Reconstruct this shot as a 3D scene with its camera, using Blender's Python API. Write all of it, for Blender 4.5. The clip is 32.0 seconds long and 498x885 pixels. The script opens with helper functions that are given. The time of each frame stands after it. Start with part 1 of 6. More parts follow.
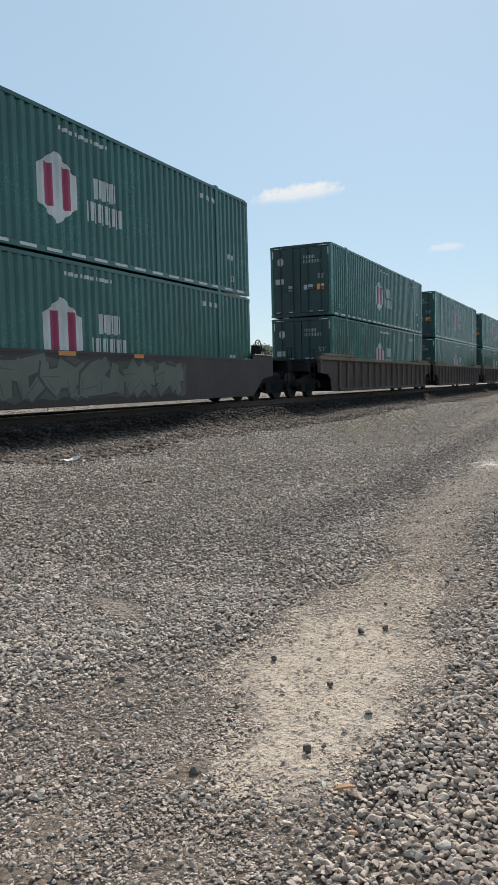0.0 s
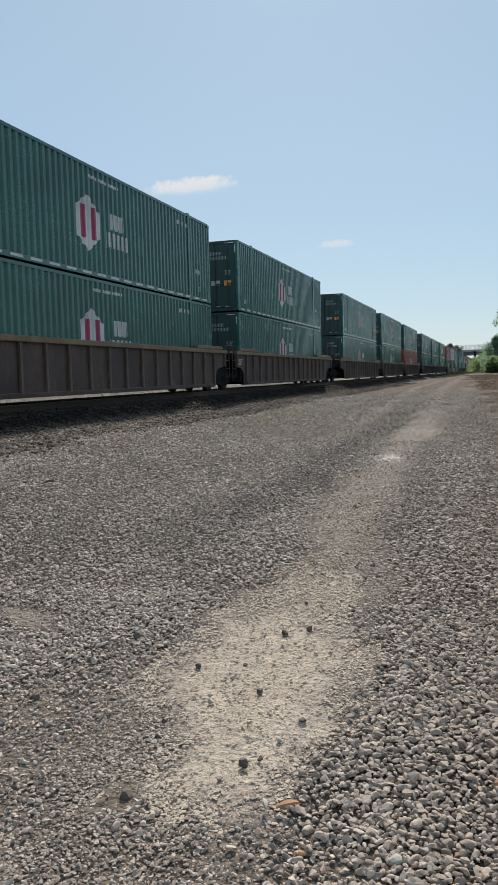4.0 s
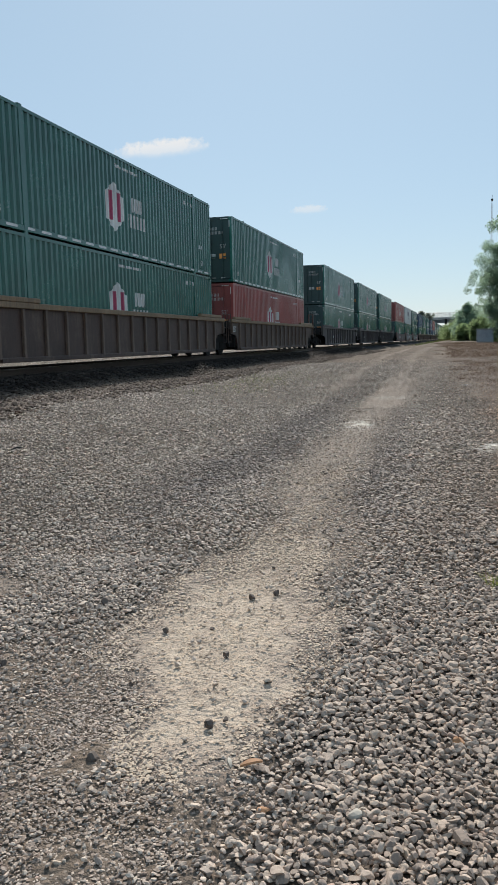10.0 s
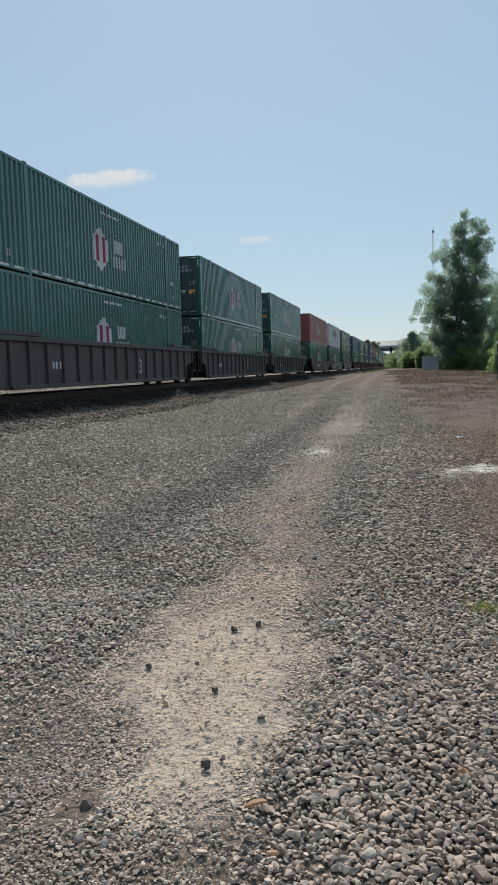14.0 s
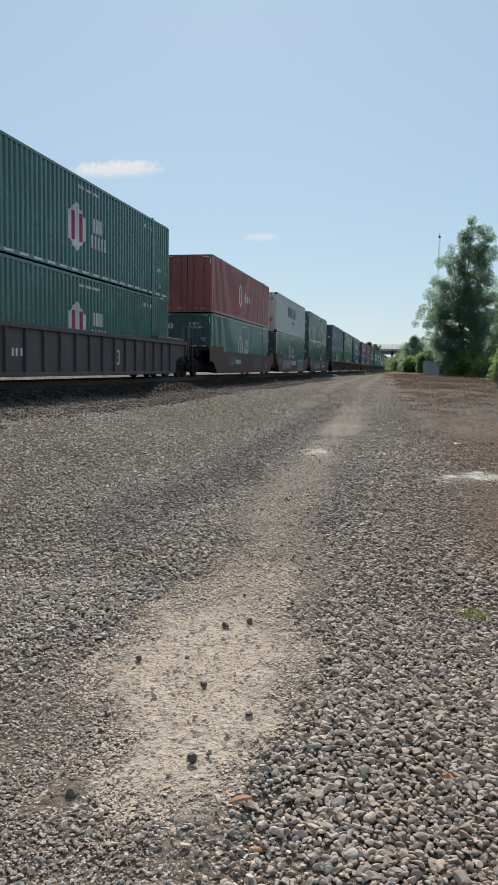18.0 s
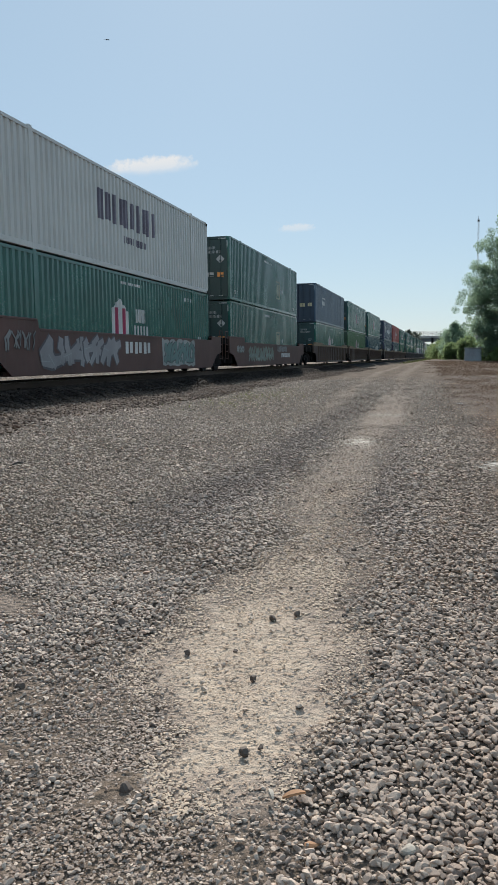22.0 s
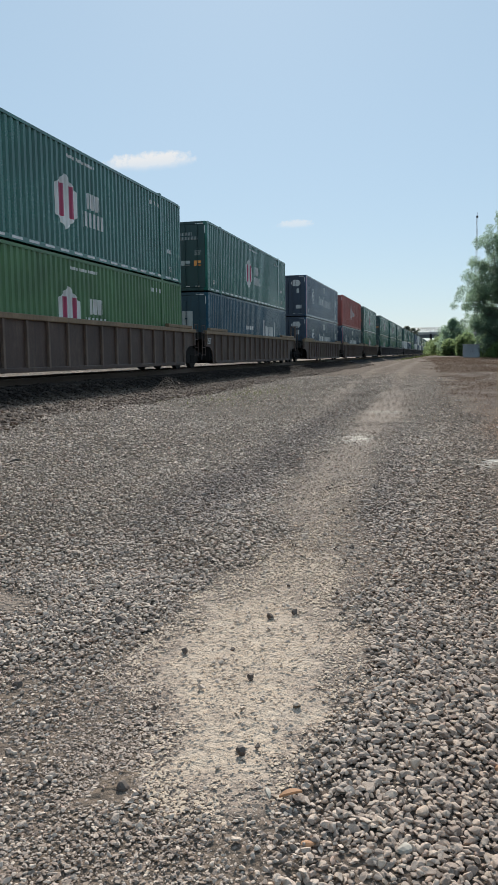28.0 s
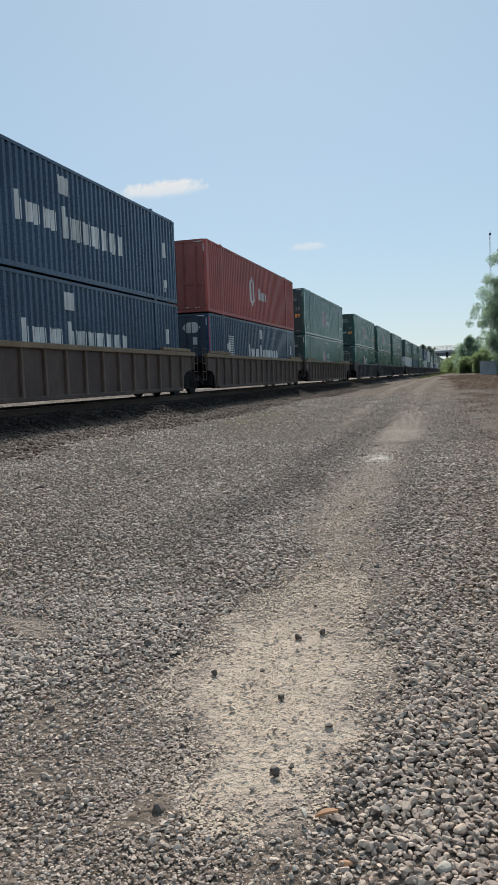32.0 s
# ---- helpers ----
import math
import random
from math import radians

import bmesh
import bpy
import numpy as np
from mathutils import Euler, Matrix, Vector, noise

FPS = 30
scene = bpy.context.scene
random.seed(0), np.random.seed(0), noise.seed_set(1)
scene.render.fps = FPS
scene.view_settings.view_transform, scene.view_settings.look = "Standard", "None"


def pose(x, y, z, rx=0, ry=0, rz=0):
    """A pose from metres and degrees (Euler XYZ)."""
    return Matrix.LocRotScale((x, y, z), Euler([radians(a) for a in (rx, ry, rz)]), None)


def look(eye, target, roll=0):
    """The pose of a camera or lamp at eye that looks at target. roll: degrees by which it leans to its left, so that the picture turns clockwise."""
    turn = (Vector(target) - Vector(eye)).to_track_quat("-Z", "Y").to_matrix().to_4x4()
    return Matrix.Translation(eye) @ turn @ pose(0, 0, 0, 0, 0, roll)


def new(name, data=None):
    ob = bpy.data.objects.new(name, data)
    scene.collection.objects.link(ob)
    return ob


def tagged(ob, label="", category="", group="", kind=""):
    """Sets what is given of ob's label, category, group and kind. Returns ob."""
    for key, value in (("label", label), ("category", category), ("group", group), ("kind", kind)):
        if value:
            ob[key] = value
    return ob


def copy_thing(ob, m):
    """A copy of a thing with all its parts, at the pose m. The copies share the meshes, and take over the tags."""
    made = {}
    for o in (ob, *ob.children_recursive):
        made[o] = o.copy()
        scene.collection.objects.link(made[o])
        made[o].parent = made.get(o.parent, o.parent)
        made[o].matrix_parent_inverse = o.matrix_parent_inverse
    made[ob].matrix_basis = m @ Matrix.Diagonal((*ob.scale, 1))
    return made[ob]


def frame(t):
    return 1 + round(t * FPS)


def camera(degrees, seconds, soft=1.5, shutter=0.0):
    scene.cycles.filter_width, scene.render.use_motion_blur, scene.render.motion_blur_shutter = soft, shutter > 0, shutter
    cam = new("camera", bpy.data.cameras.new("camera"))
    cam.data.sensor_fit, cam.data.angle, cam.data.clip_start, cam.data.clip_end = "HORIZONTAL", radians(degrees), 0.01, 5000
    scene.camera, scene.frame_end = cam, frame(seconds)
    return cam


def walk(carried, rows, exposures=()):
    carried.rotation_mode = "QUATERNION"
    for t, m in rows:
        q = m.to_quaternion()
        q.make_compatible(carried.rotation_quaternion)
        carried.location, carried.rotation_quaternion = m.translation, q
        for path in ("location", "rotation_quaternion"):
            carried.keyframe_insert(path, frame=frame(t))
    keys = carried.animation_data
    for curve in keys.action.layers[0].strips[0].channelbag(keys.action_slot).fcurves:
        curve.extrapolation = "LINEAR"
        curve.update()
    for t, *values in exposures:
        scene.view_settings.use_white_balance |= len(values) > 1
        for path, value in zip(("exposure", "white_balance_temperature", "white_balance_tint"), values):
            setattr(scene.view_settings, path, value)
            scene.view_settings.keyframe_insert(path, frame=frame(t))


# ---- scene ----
LENS = 35.27
cam = camera(LENS, 32.0, soft=0.9)
# seconds, eye x y z, heading to the left of the track, pitch, roll
PATH = [
    (0, 0.307, -0.122, 1.584, 25.06, -4.21, -1.44),
    (0.5, 0.294, -0.034, 1.576, 25.57, -5.36, -1.27),
    (1, 0.253, -0.006, 1.588, 23.75, -6.04, -0.44),
    (1.5, 0.196, -0.003, 1.598, 21.89, -5.48, -0.39),
    (2, 0.177, -0.006, 1.598, 21.26, -4.78, -0.48),
    (2.5, 0.151, -0.024, 1.604, 18.55, -4.29, -0.78),
    (3, 0.102, -0.032, 1.608, 16.25, -4.39, -0.86),
    (3.5, 0.104, -0.020, 1.600, 16.94, -4.71, -0.93),
    (5.5, 0.106, -0.007, 1.613, 18.02, -4.95, -2.12),
    (6, 0.110, -0.013, 1.614, 17.14, -4.74, -1.97),
    (6.5, 0.110, -0.004, 1.612, 16.60, -4.48, -1.76),
    (7, 0.111, 0.002, 1.601, 16.12, -5.24, -1.66),
    (7.5, 0.130, 0.009, 1.588, 15.55, -6.84, -1.71),
    (8, 0.118, -0.002, 1.583, 16.41, -7.82, -1.98),
    (8.5, 0.117, 0.005, 1.597, 17.60, -7.93, -2.19),
    (9, 0.125, 0.018, 1.592, 17.46, -7.47, -1.82),
    (9.5, 0.120, 0.012, 1.588, 16.51, -7.73, -1.40),
    (10, 0.131, -0.006, 1.594, 15.40, -7.31, -1.18),
    (10.5, 0.080, -0.032, 1.611, 14.03, -6.26, -0.60),
    (11, 0.001, -0.047, 1.612, 12.91, -5.86, -0.29),
    (11.5, -0.038, -0.060, 1.616, 12.49, -6.10, -0.08),
    (12, -0.005, -0.033, 1.609, 12.48, -6.20, -0.32),
    (12.5, -0.023, -0.026, 1.605, 11.45, -5.92, -0.92),
    (13, -0.057, -0.021, 1.602, 10.07, -4.57, -1.71),
    (13.5, -0.059, -0.001, 1.587, 11.27, -4.99, -1.89),
    (15.5, -0.059, 0.026, 1.598, 11.75, -5.57, -1.14),
    (16, -0.063, 0.026, 1.600, 11.26, -5.16, -0.45),
    (16.5, -0.066, 0.021, 1.598, 11.15, -4.99, -0.17),
    (17, -0.070, 0.006, 1.601, 11.59, -4.91, -0.00),
    (17.5, -0.063, -0.002, 1.597, 11.77, -5.00, 0.52),
    (18, -0.069, 0.005, 1.591, 11.43, -5.53, 0.99),
    (18.5, -0.063, 0.023, 1.588, 11.24, -5.69, 0.75),
    (19, -0.069, 0.021, 1.591, 11.32, -5.29, 0.30),
    (19.5, -0.064, 0.016, 1.596, 11.52, -4.93, 0.15),
    (20, -0.069, 0.020, 1.587, 11.69, -5.14, 0.05),
    (20.5, -0.080, 0.025, 1.584, 12.12, -5.98, -0.02),
    (21, -0.074, 0.031, 1.578, 12.47, -6.48, -0.28),
    (21.5, -0.087, 0.019, 1.584, 13.32, -6.10, -0.66),
    (22, -0.093, 0.031, 1.589, 14.39, -6.12, -0.62),
    (22.5, -0.094, 0.026, 1.591, 14.64, -6.19, -0.33),
    (23, -0.098, 0.019, 1.586, 14.96, -6.08, -0.23),
    (23.5, -0.108, 0.019, 1.589, 15.23, -6.03, 0.08),
    (24, -0.098, 0.015, 1.594, 15.34, -5.85, -0.21),
    (24.5, -0.095, 0.017, 1.594, 15.19, -5.83, -0.25),
    (25, -0.103, 0.019, 1.593, 15.09, -6.02, -0.10),
    (25.5, -0.096, 0.018, 1.594, 15.20, -6.14, -0.13),
    (27.5, -0.093, 0.038, 1.586, 14.87, -6.27, -0.65),
    (28, -0.089, 0.035, 1.600, 14.27, -6.40, -0.58),
    (28.5, -0.079, 0.028, 1.596, 14.28, -6.36, -1.12),
    (29, -0.096, 0.013, 1.595, 14.71, -6.37, -1.51),
    (29.5, -0.107, 0.006, 1.597, 15.43, -6.21, -0.92),
    (30, -0.099, -0.006, 1.593, 15.06, -6.00, 0.37),
    (30.5, -0.090, -0.017, 1.597, 14.74, -5.61, 0.56),
    (31, -0.097, -0.018, 1.600, 15.15, -5.23, 0.13),
    (31.5, -0.105, -0.019, 1.601, 15.54, -5.37, -0.28),
    (32, -0.110, -0.011, 1.597, 15.57, -4.70, -2.08),
]


def heading(x, y, z, yaw, pitch, roll):
    a, b = radians(yaw), radians(pitch)
    ahead = Vector((-math.sin(a) * math.cos(b), math.cos(a) * math.cos(b), math.sin(b)))
    return look((x, y, z), Vector((x, y, z)) + 2 * ahead, roll)


walk(cam, [(t, heading(*row)) for t, *row in PATH], [(0.0, 0.18), (1.0, 0.16), (2.0, 0.20), (3.0, 0.04), (6.0, 0.06), (7.0, 0.03), (9.0, 0.20), (11.0, 0.06), (12.0, 0.09), (13.0, -0.07), (14.5, 0.0), (16.0, 0.10), (18.0, 0.08), (25.5, 0.09), (28.0, 0.14), (30.0, 0.08), (32.0, 0.08)])

# ---- light ----
SUN_DIR = Vector((-2.1, 8.8, 6.4)).normalized()
world = bpy.data.worlds.new("sky")
scene.world = world
world.use_nodes = True
wt = world.node_tree
sky = wt.nodes.new("ShaderNodeTexSky")
sky.sky_type = "NISHITA"
sky.sun_disc = False
sky.sun_elevation = math.asin(SUN_DIR.z)
sky.sun_rotation = math.atan2(SUN_DIR.x, SUN_DIR.y) % (2 * math.pi)
sky.air_density, sky.dust_density, sky.ozone_density = 1.0, 0.2, 1.2
# a pale summer haze lies over the clear sky
haze = wt.nodes.new("ShaderNodeMix")
haze.data_type = "RGBA"
haze.inputs[0].default_value = 0.70
haze.inputs[7].default_value = (4.52, 6.2, 7.65, 1)
wt.links.new(sky.outputs[0], haze.inputs[6])
wt.links.new(haze.outputs[2], wt.nodes["Background"].inputs[0])
wt.nodes["Background"].inputs[1].default_value = 0.094
sun_data = bpy.data.lights.new("sun", "SUN")
sun_data.energy, sun_data.angle, sun_data.color = 5.0, radians(0.6), (1.0, 0.93, 0.84)
sun = new("sun", sun_data)
sun.matrix_world = look(SUN_DIR * 100, (0, 0, 0))


# ---- node helpers ----
def material(name):
    m = bpy.data.materials.new(name)
    m.use_nodes = True
    return m, m.node_tree, m.node_tree.nodes["Principled BSDF"]


def node(nt, kind, **values):
    n = nt.nodes.new(kind)
    for key, value in values.items():
        if key in n.inputs:
            n.inputs[key].default_value = value
    return n


def ramp(nt, source, stops):
    n = nt.nodes.new("ShaderNodeValToRGB")
    e = n.color_ramp.elements
    while len(e) < len(stops):
        e.new(0.5)
    for el, (p, c) in zip(e, stops):
        el.position, el.color = p, (*c, 1) if len(c) == 3 else c
    nt.links.new(source, n.inputs[0])
    return n.outputs[0]


def mix(nt, fac, a, b, blend="MIX"):
    n = nt.nodes.new("ShaderNodeMix")
    n.data_type, n.blend_type = "RGBA", blend
    for k, v in ((0, fac), (6, a), (7, b)):
        if isinstance(v, (int, float)):
            n.inputs[k].default_value = v
        elif isinstance(v, tuple):
            n.inputs[k].default_value = (*v, 1)
        else:
            nt.links.new(v, n.inputs[k])
    return n.outputs[2]


def calc(nt, op, a, b=0.0, clamp=False):
    n = nt.nodes.new("ShaderNodeMath")
    n.operation, n.use_clamp = op, clamp
    for k, v in ((0, a), (1, b)):
        if isinstance(v, (int, float)):
            n.inputs[k].default_value = v
        else:
            nt.links.new(v, n.inputs[k])
    return n.outputs[0]


def coords(nt, which="Object", scale=(1, 1, 1)):
    c = nt.nodes.new("ShaderNodeTexCoord")
    mp = nt.nodes.new("ShaderNodeMapping")
    mp.inputs["Scale"].default_value = scale
    nt.links.new(c.outputs[which], mp.inputs[0])
    return mp.outputs[0]


def noise_tex(nt, vec, scale, detail=4.0, rough=0.55):
    n = node(nt, "ShaderNodeTexNoise", Scale=scale, Detail=detail, Roughness=rough)
    nt.links.new(vec, n.inputs["Vector"])
    return n.outputs["Fac"]


def bump(nt, bsdf, height, strength, distance):
    n = node(nt, "ShaderNodeBump", Strength=strength, Distance=distance)
    nt.links.new(height, n.inputs["Height"])
    nt.links.new(n.outputs[0], bsdf.inputs["Normal"])


def painted(name, color, rough=0.5, metal=0.0, wear=0.35, dirt=(0.10, 0.09, 0.08), streak=True, relief=0.004, patch=None, gloss=0.5, fade=1.0):
    """Weathered paint: broad fading, vertical dirt streaks, fine grain."""
    m, nt, b = material(name)
    vec = coords(nt)
    broad = noise_tex(nt, vec, 0.7, 5)
    low = tuple(c * (1 - 0.28 * fade) for c in color)
    high = tuple(min(1, c * (1 + 0.22 * fade) + 0.008) for c in color)
    col = ramp(nt, broad, [(0.3, low), (0.7, high)])
    if patch:
        worn = noise_tex(nt, coords(nt, scale=(1, 1, 0.6)), 1.9, 7, 0.72)
        col = mix(nt, calc(nt, "MULTIPLY", calc(nt, "SUBTRACT", worn, 0.5, True), 5.0, True), col, patch)
    if streak:
        run = noise_tex(nt, coords(nt, scale=(5, 5, 0.35)), 2.2, 5, 0.65)
        col = mix(nt, calc(nt, "MULTIPLY", calc(nt, "SUBTRACT", run, 0.5, True), wear * 3.2, True), col, dirt)
    fine = noise_tex(nt, vec, 22, 6, 0.7)
    col = mix(nt, calc(nt, "MULTIPLY", calc(nt, "SUBTRACT", fine, 0.52, True), wear * 2.2, True), col, dirt)
    rnd = nt.nodes.new("ShaderNodeObjectInfo").outputs["Random"]
    col = mix(nt, calc(nt, "MULTIPLY", rnd, 0.18), col, tuple(c * 0.65 + 0.01 for c in color))
    nt.links.new(col, b.inputs["Base Color"])
    nt.links.new(calc(nt, "ADD", rough - 0.12, calc(nt, "MULTIPLY", mix(nt, 0.6, fine, broad) if gloss > 0.5 else fine, 0.25)), b.inputs["Roughness"])
    b.inputs["Metallic"].default_value = metal
    b.inputs["Specular IOR Level"].default_value = gloss
    bump(nt, b, fine, 0.05 if gloss > 0.5 else 0.25, relief)
    return m


# ---- materials ----
M = {}
for key, color, rough in (
    ("green", (0.012, 0.102, 0.081), 0.25), ("light_green", (0.05, 0.14, 0.05), 0.45), ("dark_green", (0.014, 0.090, 0.074), 0.25),
    ("navy", (0.032, 0.068, 0.118), 0.34), ("blue", (0.013, 0.045, 0.095), 0.28), ("teal_blue", (0.012, 0.062, 0.105), 0.28),
    ("red", (0.28, 0.05, 0.044), 0.36), ("orange_red", (0.33, 0.062, 0.046), 0.5), ("white", (0.53, 0.54, 0.52), 0.45),
     ("car_red", (0.090, 0.042, 0.034), 0.66), ("car_grey", (0.056, 0.038, 0.032), 0.66),
    ("car_dark", (0.072, 0.060, 0.060), 0.62),
):
    film = (0.10, 0.09, 0.08) if key.startswith("car") or key == "white" else tuple(1.5 * c + 0.014 for c in color)
    M[key] = painted(key + "_paint", color, rough, gloss=0.5 if key.startswith("car") else 0.36 if "blue" in key or key == "navy" else 0.52, wear=0.16 if key == "white" else 0.35, fade=0.3 if key == "white" else 1.0, dirt=film)
# flaking, rust-streaked railcar paint
M["car_brown"] = painted("flaking_brown_paint", (0.064, 0.037, 0.029), 0.65, wear=0.65, dirt=(0.018, 0.015, 0.014), patch=(0.125, 0.086, 0.064))
M["car_rib"] = painted("flaking_rib_paint", (0.125, 0.084, 0.064), 0.65, wear=0.9, dirt=(0.032, 0.025, 0.021), patch=(0.22, 0.16, 0.12))
M["chord_tan"] = painted("tan_chord_paint", (0.20, 0.13, 0.07), 0.62, wear=0.8, dirt=(0.05, 0.037, 0.03), patch=(0.28, 0.20, 0.125))
# doors carry road film; their shade is put in as darker paint copies
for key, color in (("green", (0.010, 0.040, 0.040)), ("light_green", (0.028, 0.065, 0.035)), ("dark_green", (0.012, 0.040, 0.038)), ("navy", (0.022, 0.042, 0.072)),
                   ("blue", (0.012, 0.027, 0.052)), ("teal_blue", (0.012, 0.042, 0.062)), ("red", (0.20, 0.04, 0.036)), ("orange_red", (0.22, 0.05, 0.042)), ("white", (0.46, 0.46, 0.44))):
    M[key + "_door"] = painted("grimy_shaded_" + key + "_door", color, 0.55, wear=0.8, dirt=(0.022, 0.025, 0.028))
M["mark_white"] = painted("white_marking", (0.60, 0.61, 0.60), 0.55, wear=0.2, streak=False)
# white for door marks, greyed down for the shaded ends
M["mark_soft"] = painted("greyed_white_marking", (0.40, 0.41, 0.405), 0.55, wear=0.35, dirt=(0.08, 0.085, 0.085), streak=False)
M["mark_crimson"] = painted("crimson_marking", (0.33, 0.03, 0.09), 0.5, wear=0.2, streak=False)
M["mark_red"] = painted("red_label", (0.60, 0.06, 0.04), 0.5, wear=0.2, streak=False)
M["mark_dark"] = painted("dark_marking", (0.12, 0.105, 0.145), 0.5, wear=0.3, streak=False)
M["mark_orange"] = painted("orange_label", (0.75, 0.28, 0.06), 0.5, wear=0.2, streak=False)
M["mark_yellow"] = painted("yellow_label", (0.48, 0.43, 0.26), 0.5, wear=0.3, streak=False)
M["mark_cream"] = painted("faded_cream_marking", (0.44, 0.44, 0.34), 0.55, wear=0.4, streak=False)
M["spray_grey"] = painted("grey_spray_paint", (0.20, 0.205, 0.205), 0.6, wear=0.6, streak=False)
M["spray_pale"] = painted("pale_spray_paint", (0.30, 0.325, 0.315), 0.6, wear=0.5, streak=False)
M["spray_green"] = painted("grey_green_spray_paint", (0.082, 0.082, 0.060), 0.6, wear=0.6, streak=False)
M["spray_teal"] = painted("teal_spray_paint", (0.10, 0.19, 0.18), 0.6, wear=0.6, streak=False)
M["spray_lilac"] = painted("lilac_spray_paint", (0.25, 0.245, 0.255), 0.6, wear=0.5, streak=False)
M["spray_slate"] = painted("slate_spray_paint", (0.085, 0.08, 0.095), 0.6, wear=0.4, streak=False)
M["spray_sage"] = painted("sage_spray_paint", (0.16, 0.21, 0.18), 0.6, wear=0.6, streak=False)
M["spray_moss"] = painted("mossy_spray_paint", (0.145, 0.148, 0.115), 0.6, wear=0.7, streak=False)
M["spray_dark"] = painted("dark_spray_paint", (0.05, 0.052, 0.056), 0.6, wear=0.3, streak=False)
M["steel_dark"] = painted("grimy_black_steel", (0.012, 0.011, 0.011), 0.85, 0.0, wear=0.5, dirt=(0.024, 0.019, 0.017), gloss=0.15)
M["steel_bar"] = painted("galvanised_bar", (0.22, 0.24, 0.24), 0.45, 0.5, wear=0.4)
M["wheel"] = painted("worn_wheel_steel", (0.018, 0.016, 0.015), 0.75, 0.1, wear=0.5)
M["rail"] = painted("rusty_rail_steel", (0.10, 0.065, 0.048), 0.55, 0.4, wear=0.5, streak=False)
M["rail_top"] = painted("polished_rail_head", (0.45, 0.45, 0.46), 0.25, 1.0, wear=0.2, streak=False)
M["tie"] = painted("creosoted_timber", (0.055, 0.042, 0.034), 0.85, wear=0.5, streak=False)
M["concrete"] = painted("weathered_concrete", (0.36, 0.36, 0.35), 0.85, wear=0.35, dirt=(0.2, 0.2, 0.19))
M["girder"] = painted("dark_girder_paint", (0.10, 0.115, 0.125), 0.6, wear=0.3)
M["cabinet"] = painted("grey_cabinet_paint", (0.34, 0.37, 0.40), 0.5, 0.2, wear=0.25)
M["post_wood"] = painted("dark_post", (0.045, 0.04, 0.036), 0.8, wear=0.4)
M["mast"] = painted("pale_mast_steel", (0.42, 0.40, 0.40), 0.5, 0.3, wear=0.3)
M["bark"] = painted("grey_bark", (0.10, 0.085, 0.07), 0.9, wear=0.6, relief=0.03)


def leafy(name, dark, light, through_leaf=0.7):
    m, nt, b = material(name)
    g = nt.nodes.new("ShaderNodeNewGeometry")
    col = ramp(nt, g.outputs["Random Per Island"], [(0.0, dark), (0.6, tuple((a + c) / 2 for a, c in zip(dark, light))), (1.0, light)])
    patch = noise_tex(nt, coords(nt), 0.35, 3)
    col = mix(nt, calc(nt, "MULTIPLY", patch, 0.5), col, dark)
    nt.links.new(col, b.inputs["Base Color"])
    b.inputs["Roughness"].default_value = 0.7
    b.inputs["Specular IOR Level"].default_value = 0.2
    t = nt.nodes.new("ShaderNodeBsdfTranslucent")
    nt.links.new(mix(nt, 0.3, col, tuple(1.3 * c for c in light)), t.inputs[0])
    mx = nt.nodes.new("ShaderNodeMixShader")
    mx.inputs[0].default_value = through_leaf
    nt.links.new(b.outputs[0], mx.inputs[1])
    nt.links.new(t.outputs[0], mx.inputs[2])
    nt.links.new(mx.outputs[0], nt.nodes["Material Output"].inputs[0])
    return m


M["leaf_tree"] = leafy("poplar_leaves", (0.165, 0.245, 0.18), (0.265, 0.36, 0.255), 0.8)
M["leaf_bush"] = leafy("bright_bush_leaves", (0.09, 0.16, 0.06), (0.24, 0.33, 0.14), 0.75)
M["leaf_row"] = leafy("hedge_leaves", (0.10, 0.155, 0.07), (0.24, 0.31, 0.15), 0.75)
# haze is mixed into the far leaf colour, paler than plain foliage
M["leaf_far"] = leafy("hazed_far_leaves", (0.09, 0.115, 0.09), (0.20, 0.22, 0.18))
M["dry_grass"] = leafy("dry_russet_grass", (0.085, 0.058, 0.042), (0.20, 0.138, 0.098), 0.35)
M["weed"] = leafy("yellow_green_weed", (0.14, 0.17, 0.03), (0.30, 0.34, 0.09), 0.45)
M["green_grass"] = leafy("green_weed", (0.07, 0.085, 0.03), (0.16, 0.18, 0.07), 0.3)


# ---- ground: shape and soil ----
def smooth(a, b, v):
    t = np.clip((v - a) / (b - a), 0, 1)
    return t * t * (3 - 2 * t)


def ground_z(x, y):
    """Low yard beside the camera that climbs to the track bed on one side and to the verge far ahead."""
    x, y = np.asarray(x, float), np.asarray(y, float)
    base = 1.25 * (1 - np.exp(-np.clip(y - 2.5, 0, None) / 45))
    shelf, bed = smooth(-2.6, -6.6, x), smooth(-7.55, -8.75, x)
    roll = 0.012 * np.sin(1.3 * x + 0.7 * y) + 0.010 * np.sin(2.9 * x - 1.1 * y + 1) + 0.02 * np.sin(0.35 * y + 0.4 * x)
    return (base * (1 - shelf) + 0.60 * shelf) * (1 - bed) + 0.89 * bed + roll * (1 - bed)


TRACK_X, RAIL_Z = -11.19, 1.06
# wheel-worn sandy lane: x of its middle along y
def lane_x(y):
    return -0.95 - 0.47 * smooth(5.2, 9.2, y) - 1.0 * smooth(16, 45, y) - 2.0 * smooth(60, 260, y)


LATTICE = np.random.default_rng(3).random((256, 256))


